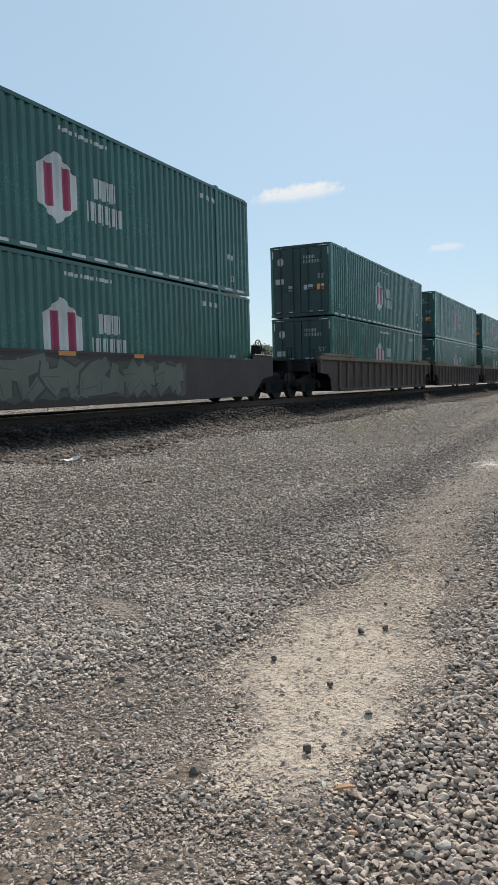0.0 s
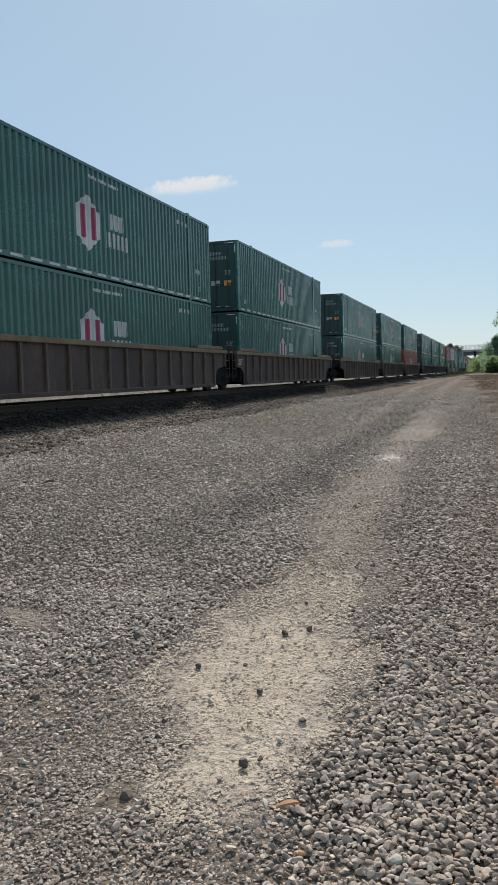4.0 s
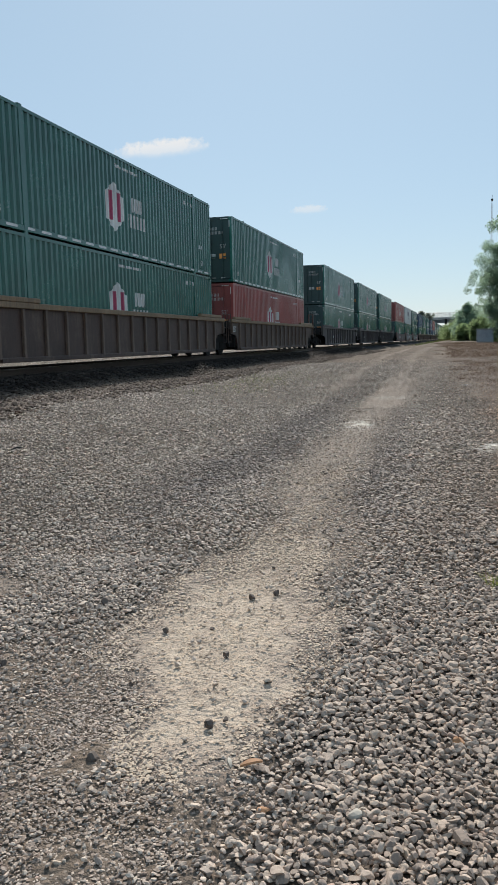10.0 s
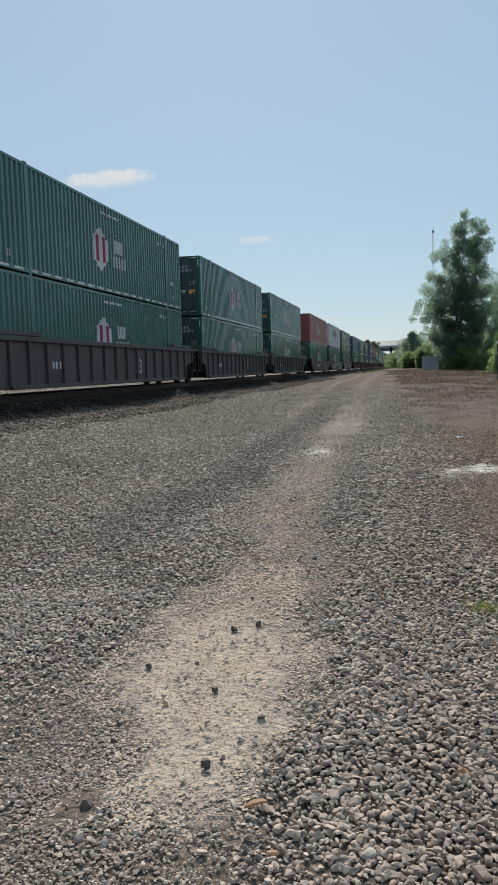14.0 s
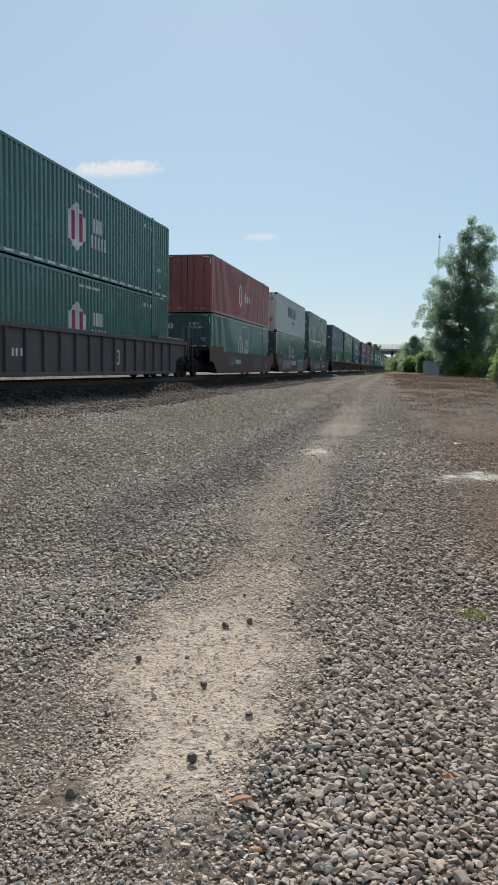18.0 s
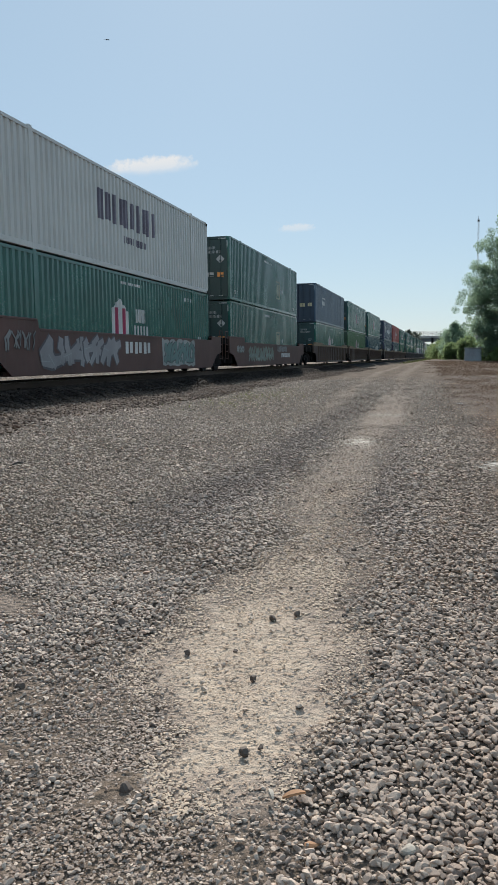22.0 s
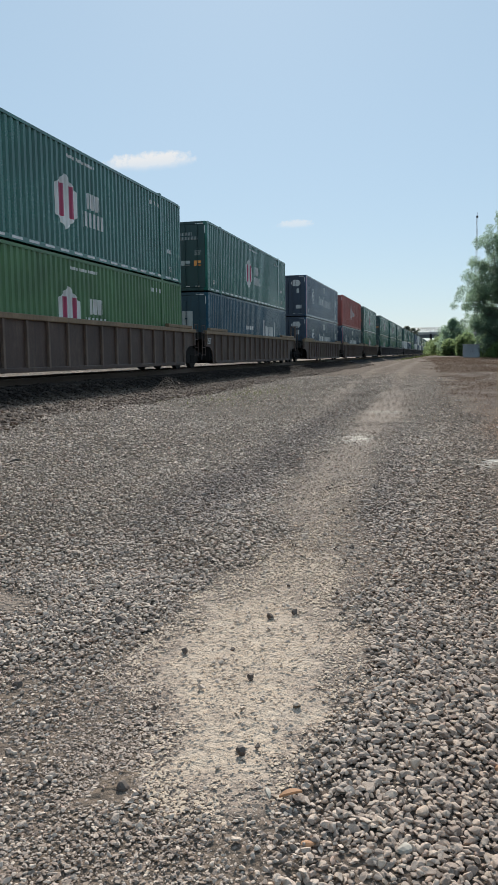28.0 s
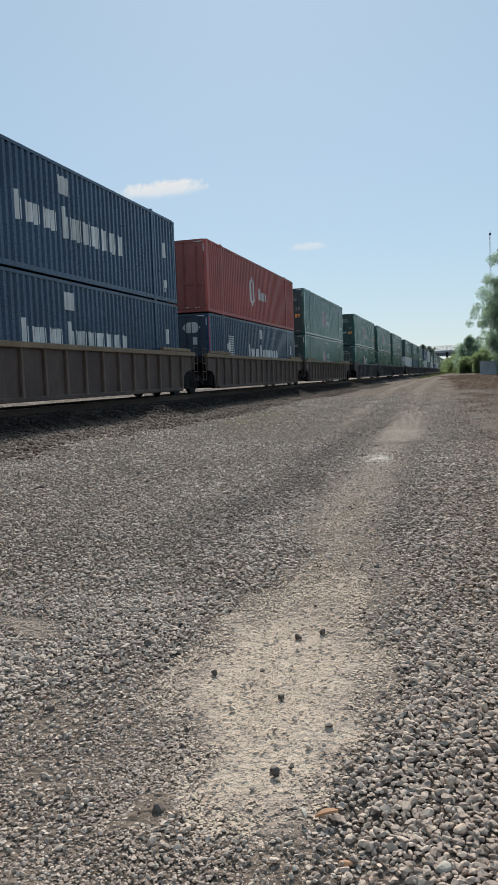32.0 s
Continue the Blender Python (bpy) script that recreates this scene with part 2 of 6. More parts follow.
def patchy(x, y, scale, octaves=3):
    """Smooth lattice noise, about -1 to 1, whose largest lumps are scale metres wide."""
    x, y = np.asarray(x, float), np.asarray(y, float)
    out, gain = 0.0, 1.0
    for k in range(octaves):
        u, v = x / scale * 2**k + 17.3 * k, y / scale * 2**k + 9.1 * k
        i, j = np.floor(u).astype(int), np.floor(v).astype(int)
        f, g = u - i, v - j
        f, g = f * f * (3 - 2 * f), g * g * (3 - 2 * g)
        a, b, c, d = LATTICE[i % 256, j % 256], LATTICE[(i + 1) % 256, j % 256], LATTICE[i % 256, (j + 1) % 256], LATTICE[(i + 1) % 256, (j + 1) % 256]
        out = out + gain * (2 * ((a * (1 - f) + b * f) * (1 - g) + (c * (1 - f) + d * f) * g) - 1)
        gain *= 0.6
    return out


def core_weight(x, y):
    """1 where fine sand lies bare: a tongue that widens away from the eye and frays at its rim."""
    middle = np.interp(y, (1.6, 2.3, 2.8, 3.3, 3.8, 4.4, 5.0), (-0.82, -0.85, -0.91, -0.95, -1.05, -1.11, -1.07))
    half = np.interp(y, (1.6, 2.3, 2.5, 2.8, 3.3, 3.8, 4.3, 5.0, 6.2), (0.05, 0.10, 0.14, 0.20, 0.32, 0.38, 0.33, 0.27, 0.20))
    fray = 0.34 * patchy(x, y, 0.6, 4) + 0.2 * patchy(x + 40, y, 0.07, 2)
    return (1 - smooth(0.45, np.where(x < middle, 2.3, 1.8), np.abs(x - middle) / half + 1.25 * fray)) * (1 - 0.8 * smooth(4.2, 6.4, y + 0.4 * fray)) * (0.06 + 0.94 * smooth(2.2, 2.75, y + 0.25 * fray))


def sand_weight(x, y):
    """1 on the worn sand, 0 on loose stone."""
    x, y = np.asarray(x, float), np.asarray(y, float)
    wave = 0.16 * patchy(x, y, 0.8, 4)
    lane = (0.30 + 0.16 * smooth(5.5, 7.5, y)) * (1 - smooth(0.12, 0.62, np.abs(x - lane_x(y)) * (1 + 0.3 * smooth(15, 30, y)) + wave)) * smooth(4.0, 5.2, y) * (1 - smooth(12, 30, y) * 0.35)
    other = (0.14 + 0.2 * smooth(15, 26, y)) * (1 - smooth(0.05, 0.6, 1.4 * np.abs(x - lane_x(y) + 1.5) + wave)) * smooth(9.0, 16.0, y)
    streak = 0.36 * (1 - smooth(0.3, 1.0, np.hypot((x + 2.75 + 0.8 * (y - 4.3)) / 0.42, (y - 4.3) / 0.42) + 2 * wave))
    return np.clip(np.maximum(np.maximum(core_weight(x, y), np.maximum(lane, other)), streak), 0, 1)


def soil_weight(x, y):
    """1 on the dark damp earth beside the sand."""
    x, y = np.asarray(x, float), np.asarray(y, float)
    fray = 0.35 * patchy(x + 9, y, 0.5, 4)
    near = 1 - smooth(0.5, 1.15, np.hypot((x + 1.32) / 0.32, (y - 2.68) / 0.5) + fray)
    wide = 0.55 * (1 - smooth(0.5, 1.2, np.hypot((x + 1.75) / 0.62, (y - 2.9) / 0.95) + fray))
    low = 0.72 * (1 - smooth(0.5, 1.2, np.hypot((x + 1.15) / 0.8, (y - 2.1) / 0.5) + fray))
    return np.maximum(np.maximum(near, wide), low) * (1 - 0.85 * smooth(0.4, 0.9, core_weight(x, y)))


def verge_weight(x, y):
    """1 on the earthy, grown-over side of the yard."""
    x, y = np.asarray(x, float), np.asarray(y, float)
    wob = 0.6 * patchy(x, y, 1.6, 4)
    side = smooth(-0.5, 1.0, x - 0.1 + (0.4 + 0.7 * smooth(10, 18, y)) * wob + 0.05 * np.clip(y - 24, 0, 60))
    return side * (0.62 * smooth(5.6, 7.2, y + 0.5 * wob) * (1 - 0.5 * smooth(9.5, 11.5, y) * smooth(19, 15, y)) + 0.5 * smooth(15.5, 21, y + 3.0 * wob))


def gravel_material(name, sheet, bed=False):
    m, nt, b = material(name)
    vec = coords(nt, "Object")
    sep = nt.nodes.new("ShaderNodeSeparateXYZ")
    nt.links.new(vec, sep.inputs[0])
    broad, mid = noise_tex(nt, vec, 0.45, 5, 0.6), noise_tex(nt, vec, 3.0, 5, 0.65)
    if sheet:
        vor = node(nt, "ShaderNodeTexVoronoi", Scale=24.0, Randomness=1.0)
        warp = nt.nodes.new("ShaderNodeVectorMath")
        warp.operation = "MULTIPLY_ADD"
        nz = node(nt, "ShaderNodeTexNoise", Scale=9.0, Detail=3.0)
        nt.links.new(vec, nz.inputs["Vector"])
        nt.links.new(nz.outputs["Color"], warp.inputs[0])
        warp.inputs[1].default_value = (0.05, 0.05, 0.05)
        nt.links.new(vec, warp.inputs[2])
        nt.links.new(warp.outputs[0], vor.inputs["Vector"])
        bw = nt.nodes.new("ShaderNodeRGBToBW")
        nt.links.new(vor.outputs["Color"], bw.inputs[0])
        pick = bw.outputs[0]
    else:
        pick = nt.nodes.new("ShaderNodeNewGeometry").outputs["Random Per Island"]
    stone = ramp(nt, pick, [(0.0, (0.085, 0.070, 0.062)), (0.25, (0.26, 0.206, 0.175)), (0.55, (0.565, 0.453, 0.386)),
                            (0.86, (0.84, 0.69, 0.59)), (0.95, (0.60, 0.46, 0.34)), (0.975, (0.40, 0.21, 0.15)), (1.0, (0.78, 0.69, 0.61))])
    stone = mix(nt, calc(nt, "MULTIPLY", calc(nt, "SUBTRACT", broad, 0.42, True), 1.3, True), stone, (0.43, 0.355, 0.30))
    stone = mix(nt, 1.0, stone, (0.98, 1.0, 0.955), "MULTIPLY")
    px, py = sep.outputs[0], sep.outputs[1]
    # the coarse stone beside the path is more of one colour
    even = calc(nt, "MULTIPLY", calc(nt, "SUBTRACT", 1.0, calc(nt, "MULTIPLY", calc(nt, "SUBTRACT", py, 3.0), 0.17, True), True), 0.25)
    even = calc(nt, "ADD", even, 0.34)
    stone = mix(nt, calc(nt, "MULTIPLY", even, 0.85), stone, (0.525, 0.43, 0.366))
    # a strip of darker, bluish stone beside the lane
    strip = calc(nt, "ABSOLUTE", calc(nt, "ADD", px, calc(nt, "ADD", 1.75, calc(nt, "MULTIPLY", broad, 1.3))))
    strip = calc(nt, "MULTIPLY", calc(nt, "MULTIPLY", calc(nt, "SUBTRACT", 0.62, strip, True), 2.0, True), calc(nt, "MULTIPLY", calc(nt, "SUBTRACT", py, 5.0), 0.4, True), True)
    strip = calc(nt, "MULTIPLY", strip, calc(nt, "SUBTRACT", 1.0, calc(nt, "MULTIPLY", calc(nt, "SUBTRACT", py, 14.0), 0.08, True), True))
    stone = mix(nt, strip, stone, (0.66, 0.66, 0.69), "MULTIPLY")
    seam = calc(nt, "ABSOLUTE", calc(nt, "ADD", px, calc(nt, "ADD", calc(nt, "MULTIPLY", py, 0.059), calc(nt, "MULTIPLY", broad, 0.4))))
    seam = calc(nt, "MULTIPLY", calc(nt, "MULTIPLY", calc(nt, "SUBTRACT", 0.42, seam, True), 2.2, True), calc(nt, "MULTIPLY", calc(nt, "SUBTRACT", py, 5.5), 0.6, True), True)
    seam = calc(nt, "MULTIPLY", seam, calc(nt, "SUBTRACT", 1.0, calc(nt, "MULTIPLY", calc(nt, "SUBTRACT", py, 13.0), 0.06, True), True))
    stone = mix(nt, seam, stone, (0.78, 0.77, 0.79), "MULTIPLY")
    # a load of darker crushed rock lies on the other side of the sand
    load = calc(nt, "MULTIPLY", calc(nt, "ADD", px, calc(nt, "ADD", 0.55, calc(nt, "MULTIPLY", broad, 0.3))), 1.6, True)
    stone = mix(nt, load, stone, (0.86, 0.825, 0.80), "MULTIPLY")
    # brown earthy chips towards the verge
    edge = calc(nt, "ADD", calc(nt, "SUBTRACT", px, 0.35), calc(nt, "ADD", calc(nt, "MULTIPLY", calc(nt, "SUBTRACT", broad, 0.5), 1.6), calc(nt, "MULTIPLY", calc(nt, "MAXIMUM", calc(nt, "SUBTRACT", py, 24.0), 0.0), 0.05)))
    earthy = calc(nt, "MULTIPLY", calc(nt, "MULTIPLY", edge, 1.8, True), calc(nt, "MULTIPLY", calc(nt, "SUBTRACT", py, 5.0), 0.5, True), True)
    stone = mix(nt, earthy, stone, (1.0, 0.855, 0.765), "MULTIPLY")
    if sheet:
        # dust on the packed sheet; gap shade between stones painted into the loose
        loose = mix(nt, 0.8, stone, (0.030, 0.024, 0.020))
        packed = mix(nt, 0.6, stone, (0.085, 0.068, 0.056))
        packed = mix(nt, calc(nt, "MULTIPLY", calc(nt, "SUBTRACT", mid, 0.4, True), 1.6, True), packed, (0.15, 0.128, 0.108))
        # the far sheet, grey and mottled, is darkened for the self-shadow it lacks
        away = calc(nt, "MULTIPLY", calc(nt, "MULTIPLY", calc(nt, "SUBTRACT", py, 17.0), 0.06, True), calc(nt, "ADD", px, 12.0, True), True)
        mottle = noise_tex(nt, coords(nt, scale=(1, 0.35, 1)), 1.6, 6, 0.7)
        packed = mix(nt, away, packed, mix(nt, ramp(nt, mottle, [(0.35, (0, 0, 0)), (0.65, (1, 1, 1))]), (0.40, 0.385, 0.37), (0.68, 0.65, 0.62)), "MULTIPLY")
        wp = nt.nodes.new("ShaderNodeAttribute")
        wp.attribute_name = "packed"
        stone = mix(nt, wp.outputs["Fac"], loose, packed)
    if not sheet:
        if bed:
            # rust-stained ballast, darker than the yard stone
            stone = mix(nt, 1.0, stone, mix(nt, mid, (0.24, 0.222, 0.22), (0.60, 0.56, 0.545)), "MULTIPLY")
            # the train's shade is tinted in: stone goes dark bluish towards the rails
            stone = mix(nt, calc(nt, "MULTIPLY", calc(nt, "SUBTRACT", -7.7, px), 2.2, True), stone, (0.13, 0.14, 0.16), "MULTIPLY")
        grain = noise_tex(nt, vec, 110, 6, 0.75)
        col = mix(nt, calc(nt, "MULTIPLY", calc(nt, "SUBTRACT", grain, 0.45, True), 1.9, True), stone, (0.04, 0.032, 0.027) if bed else (0.14, 0.118, 0.10))
        wd = nt.nodes.new("ShaderNodeAttribute")
        wd.attribute_name = "dust"
        col = mix(nt, calc(nt, "MULTIPLY", wd.outputs["Fac"], 0.7), col, mix(nt, grain, (0.36, 0.29, 0.235), (0.60, 0.50, 0.41)))
        nt.links.new(col, b.inputs["Base Color"])
        b.inputs["Roughness"].default_value = 0.82
        b.inputs["Specular IOR Level"].default_value = 0.08 if bed else 0.3
        bump(nt, b, grain, 0.5, 0.006)
        return m
    # worn sand, russet verge and pale lime patches laid over the stone
    ws = nt.nodes.new("ShaderNodeAttribute")
    ws.attribute_name = "sand"
    wv = nt.nodes.new("ShaderNodeAttribute")
    wv.attribute_name = "verge"
    wl = nt.nodes.new("ShaderNodeAttribute")
    wl.attribute_name = "lime"
    fine = noise_tex(nt, vec, 60, 6, 0.7)
    grit = calc(nt, "MULTIPLY", calc(nt, "SUBTRACT", mid, 0.5), 1.5)
    tint = noise_tex(nt, vec, 7.0, 5, 0.6)
    sand_col = mix(nt, fine, (0.42, 0.345, 0.27), (0.70, 0.59, 0.475))
    sand_col = mix(nt, ramp(nt, tint, [(0.38, (1, 1, 1)), (0.62, (0, 0, 0))]), sand_col, mix(nt, fine, (0.34, 0.275, 0.22), (0.58, 0.485, 0.395)))
    dusty = mix(nt, fine, (0.245, 0.20, 0.168), (0.44, 0.365, 0.31))
    sand_col = mix(nt, calc(nt, "ADD", calc(nt, "MULTIPLY", calc(nt, "SUBTRACT", ws.outputs["Fac"], 0.58), 2.4), calc(nt, "MULTIPLY", calc(nt, "SUBTRACT", mid, 0.5), 1.4), True), dusty, sand_col)
    fs = calc(nt, "ADD", calc(nt, "MULTIPLY", ws.outputs["Fac"], 1.0), calc(nt, "ADD", calc(nt, "MULTIPLY", grit, 0.45), calc(nt, "MULTIPLY", calc(nt, "SUBTRACT", fine, 0.6), 0.9)), True)
    fs = calc(nt, "MULTIPLY", fs, calc(nt, "GREATER_THAN", ws.outputs["Fac"], 0.01))
    col = mix(nt, fs, stone, sand_col)
    we = nt.nodes.new("ShaderNodeAttribute")
    we.attribute_name = "soil"
    earth = mix(nt, fine, (0.095, 0.074, 0.058), (0.235, 0.185, 0.145))
    col = mix(nt, calc(nt, "MULTIPLY", we.outputs["Fac"], calc(nt, "ADD", 1.0, grit), True), col, earth)
    patch = ramp(nt, noise_tex(nt, coords(nt, scale=(1, 0.5, 1)), 1.3, 6, 0.7), [(0.4, (0.5, 0.47, 0.45)), (0.62, (1, 1, 1))])
    soil = mix(nt, fine, mix(nt, mid, (0.10, 0.080, 0.067), (0.19, 0.157, 0.134)), mix(nt, mid, (0.18, 0.147, 0.124), (0.29, 0.242, 0.206)))
    soil = mix(nt, 1.0, soil, patch, "MULTIPLY")
    fv = calc(nt, "MULTIPLY", wv.outputs["Fac"], calc(nt, "ADD", 0.85, grit), True)
    col = mix(nt, fv, col, soil)
    fl = calc(nt, "MULTIPLY", wl.outputs["Fac"], calc(nt, "MULTIPLY", calc(nt, "SUBTRACT", noise_tex(nt, coords(nt, scale=(1, 3, 1)), 4.0, 5, 0.7), 0.42, True), 6.0, True))
    col = mix(nt, fl, col, (0.74, 0.70, 0.62))
    # the shade under the train is painted near black on the sheet
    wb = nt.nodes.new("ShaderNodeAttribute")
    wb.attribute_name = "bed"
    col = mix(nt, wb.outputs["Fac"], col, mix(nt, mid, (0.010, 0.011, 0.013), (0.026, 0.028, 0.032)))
    nt.links.new(col, b.inputs["Base Color"])
    b.inputs["Roughness"].default_value = 0.95
    b.inputs["Specular IOR Level"].default_value = 0.08
    dist = node(nt, "ShaderNodeTexVoronoi", Scale=24.0)
    nt.links.new(warp.outputs[0], dist.inputs["Vector"])
    h = calc(nt, "MULTIPLY", calc(nt, "SUBTRACT", 1.0, dist.outputs["Distance"]), calc(nt, "SUBTRACT", 1.0, calc(nt, "MULTIPLY", fs, 0.85)))
    h = calc(nt, "ADD", h, calc(nt, "ADD", calc(nt, "MULTIPLY", fine, 0.5), calc(nt, "MULTIPLY", noise_tex(nt, vec, 26, 4, 0.6), 1.0)))
    bump(nt, b, h, 0.8, 0.035)
    return m


M["ground"] = gravel_material("gravel_yard", True)
M["stones"] = gravel_material("loose_grey_stone", False)
M["ballast"] = gravel_material("rusty_dark_ballast", False, True)
M["chips"] = gravel_material("dusty_tan_chips", False)
chip_nodes = M["chips"].node_tree
chip_base = chip_nodes.nodes["Principled BSDF"].inputs["Base Color"]
chip_nodes.links.new(mix(chip_nodes, 0.78, chip_base.links[0].from_socket, (0.54, 0.43, 0.325)), chip_base)
M["earth_chips"] = gravel_material("brown_earth_crumbs", False)
crumb_nodes = M["earth_chips"].node_tree
crumb_base = crumb_nodes.nodes["Principled BSDF"].inputs["Base Color"]
crumb_nodes.links.new(mix(crumb_nodes, 0.7, crumb_base.links[0].from_socket, (0.22, 0.165, 0.13)), crumb_base)
M["rock_dark"] = painted("dark_rock", (0.105, 0.080, 0.065), 0.8, wear=0.4, dirt=(0.16, 0.14, 0.12), streak=False)
M["rock_orange"] = painted("orange_rock", (0.42, 0.22, 0.11), 0.8, wear=0.4, streak=False)
M["rock_pale"] = painted("pale_rock", (0.42, 0.38, 0.32), 0.8, wear=0.3, streak=False)


# ---- mesh helpers ----
class Shape:
    """Collects boxes, bars and sheets into one mesh."""

    def __init__(self):
        self.v, self.f = [], []

    def add(self, verts, faces):
        n = len(self.v)
        self.v += [tuple(p) for p in verts]
        self.f += [tuple(i + n for i in f) for f in faces]
        return self

    def box(self, x0, x1, y0, y1, z0, z1, b=0.0):
        """A box; b bevels its long edges by cutting the corners of its cross-section."""
        if b <= 0:
            v = [(x, y, z) for z in (z0, z1) for x, y in ((x0, y0), (x1, y0), (x1, y1), (x0, y1))]
            return self.add(v, [(3, 2, 1, 0), (4, 5, 6, 7), (0, 1, 5, 4), (1, 2, 6, 5), (2, 3, 7, 6), (3, 0, 4, 7)])
        d = (x1 - x0, y1 - y0, z1 - z0)
        k = d.index(max(d))
        lo, hi = [(x0, y0, z0), (x1, y1, z1)]
        a, c = [i for i in range(3) if i != k]
        ring = [(lo[a] + b, lo[c]), (hi[a] - b, lo[c]), (hi[a], lo[c] + b), (hi[a], hi[c] - b), (hi[a] - b, hi[c]), (lo[a] + b, hi[c]), (lo[a], hi[c] - b), (lo[a], lo[c] + b)]
        v = []
        for e in (lo[k], hi[k]):
            for p, q in ring:
                co = [0, 0, 0]
                co[k], co[a], co[c] = e, p, q
                v.append(co)
        f = [(i, (i + 1) % 8, 8 + (i + 1) % 8, 8 + i) for i in range(8)] + [tuple(range(7, -1, -1)), tuple(range(8, 16))]
        if k == 1:
            f = [tuple(reversed(q)) for q in f]
        return self.add(v, f)

    def rod(self, a, b, r0, r1=None, n=8):
        """A round bar from a to b."""
        a, b = Vector(a), Vector(b)
        r1 = r0 if r1 is None else r1
        q = (b - a).to_track_quat("Z", "Y")
        v = [p + q @ Vector((r * math.cos(t), r * math.sin(t), 0)) for p, r in ((a, r0), (b, r1)) for t in (2 * math.pi * i / n for i in range(n))]
        return self.add(v, [(i, (i + 1) % n, n + (i + 1) % n, n + i) for i in range(n)] + [tuple(range(n - 1, -1, -1)), tuple(range(n, 2 * n))])

    def sheet(self, loop, axis, at, thick):
        """A flat plate of the outline loop, of some thickness, square to an axis ('x': loop gives y, z)."""
        n = len(loop)
        k = "xyz".index(axis)
        v = []
        for e in (at, at + thick):
            for p, q in loop:
                v.append({0: (e, p, q), 1: (p, e, q), 2: (p, q, e)}[k])
        f = [tuple(range(n - 1, -1, -1)), tuple(range(n, 2 * n))] + [(i, (i + 1) % n, n + (i + 1) % n, n + i) for i in range(n)]
        return self.add(v, f)

    def mesh(self, name, mat, flat=True):
        me = bpy.data.meshes.new(name)
        me.from_pydata(self.v, [], self.f)
        me.materials.append(mat)
        if not flat:
            me.polygons.foreach_set("use_smooth", [True] * len(me.polygons))
        me.update()
        return me


def part(name, shape, mat, parent, label="", flat=True):
    """Links a shape or a mesh as one object under a thing or a part."""
    me = shape.mesh(name, mat, flat) if isinstance(shape, Shape) else shape
    ob = new(name, me)
    ob.parent = parent
    return tagged(ob, label) if label else ob


def arrays_mesh(name, verts, faces, mat, smooth_faces=False):
    """A mesh from numpy arrays of points and of triangles or quads."""
    me = bpy.data.meshes.new(name)
    k = faces.shape[1]
    me.vertices.add(len(verts))
    me.vertices.foreach_set("co", np.ascontiguousarray(verts, np.float32).ravel())
    me.loops.add(faces.size)
    me.loops.foreach_set("vertex_index", np.ascontiguousarray(faces, np.int32).ravel())
    me.polygons.add(len(faces))
    me.polygons.foreach_set("loop_start", np.arange(len(faces), dtype=np.int32) * k)
    me.polygons.foreach_set("use_smooth", np.full(len(faces), smooth_faces))
    me.materials.append(mat)
    me.update(calc_edges=True)
    me.validate()
    return me


rng = np.random.default_rng(7)

# ---- ground sheet ----
def spread(parts):
    out = []
    for a, b, step in parts:
        out += list(np.arange(a, b - 1e-6, step))
    return np.array(out + [parts[-1][1]])


gx = spread([(-1500, -300, 200), (-300, -60, 30), (-60, -14, 4), (-14, -8, 0.4), (-8, -2.6, 0.15), (-2.6, 0.6, 0.05), (0.6, 2.5, 0.15), (2.5, 12, 0.6), (12, 60, 6), (60, 300, 30), (300, 1500, 200)])
gy = spread([(-1500, -200, 200), (-200, -20, 20), (-20, 1, 1.5), (1, 1.8, 0.12), (1.8, 6, 0.05), (6, 9, 0.12), (9, 24, 0.3), (24, 90, 1.2), (90, 400, 10), (400, 3000, 200)])
GX, GY = np.meshgrid(gx, gy)
GZ = ground_z(GX, GY)
nx, ny = len(gx), len(gy)
near = (np.abs(GX + 3) < 6) & (GY > 1) & (GY < 24)
GZ = GZ + np.where(near, 0.006 * patchy(GX, GY, 0.25, 3) - 0.012 * core_weight(GX, GY), 0)
i, j = np.meshgrid(np.arange(nx - 1), np.arange(ny - 1))
a = (j * nx + i).ravel()
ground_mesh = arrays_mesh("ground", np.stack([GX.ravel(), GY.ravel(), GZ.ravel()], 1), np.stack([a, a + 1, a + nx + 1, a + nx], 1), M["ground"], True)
verge = verge_weight(GX, GY)
verge = np.maximum(verge, smooth(-24, -34, GX))
lime = np.maximum(1 - smooth(0.3, 1.0, np.hypot((GX - 0.7) / 0.85, (GY - 10.65 - 0.2 * (GX - 0.7)) / 0.5) + 0.4 * patchy(GX, GY, 0.5, 3)), 0.8 * (1 - smooth(0.2, 1.0, np.hypot((GX + 1.5) / 0.42, (GY - 12.5) / 0.8))))
lime = np.maximum(lime, 0.4 * (1 - smooth(0.4, 1.0, np.hypot((GX + 1.42) / 0.6, (GY - 17.3) / 0.35))))
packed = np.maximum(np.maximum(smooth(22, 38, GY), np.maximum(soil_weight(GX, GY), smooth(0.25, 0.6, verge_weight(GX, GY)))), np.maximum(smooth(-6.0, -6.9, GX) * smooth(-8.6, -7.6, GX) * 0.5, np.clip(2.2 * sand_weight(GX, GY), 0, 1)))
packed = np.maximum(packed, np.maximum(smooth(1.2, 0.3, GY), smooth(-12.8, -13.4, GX)))
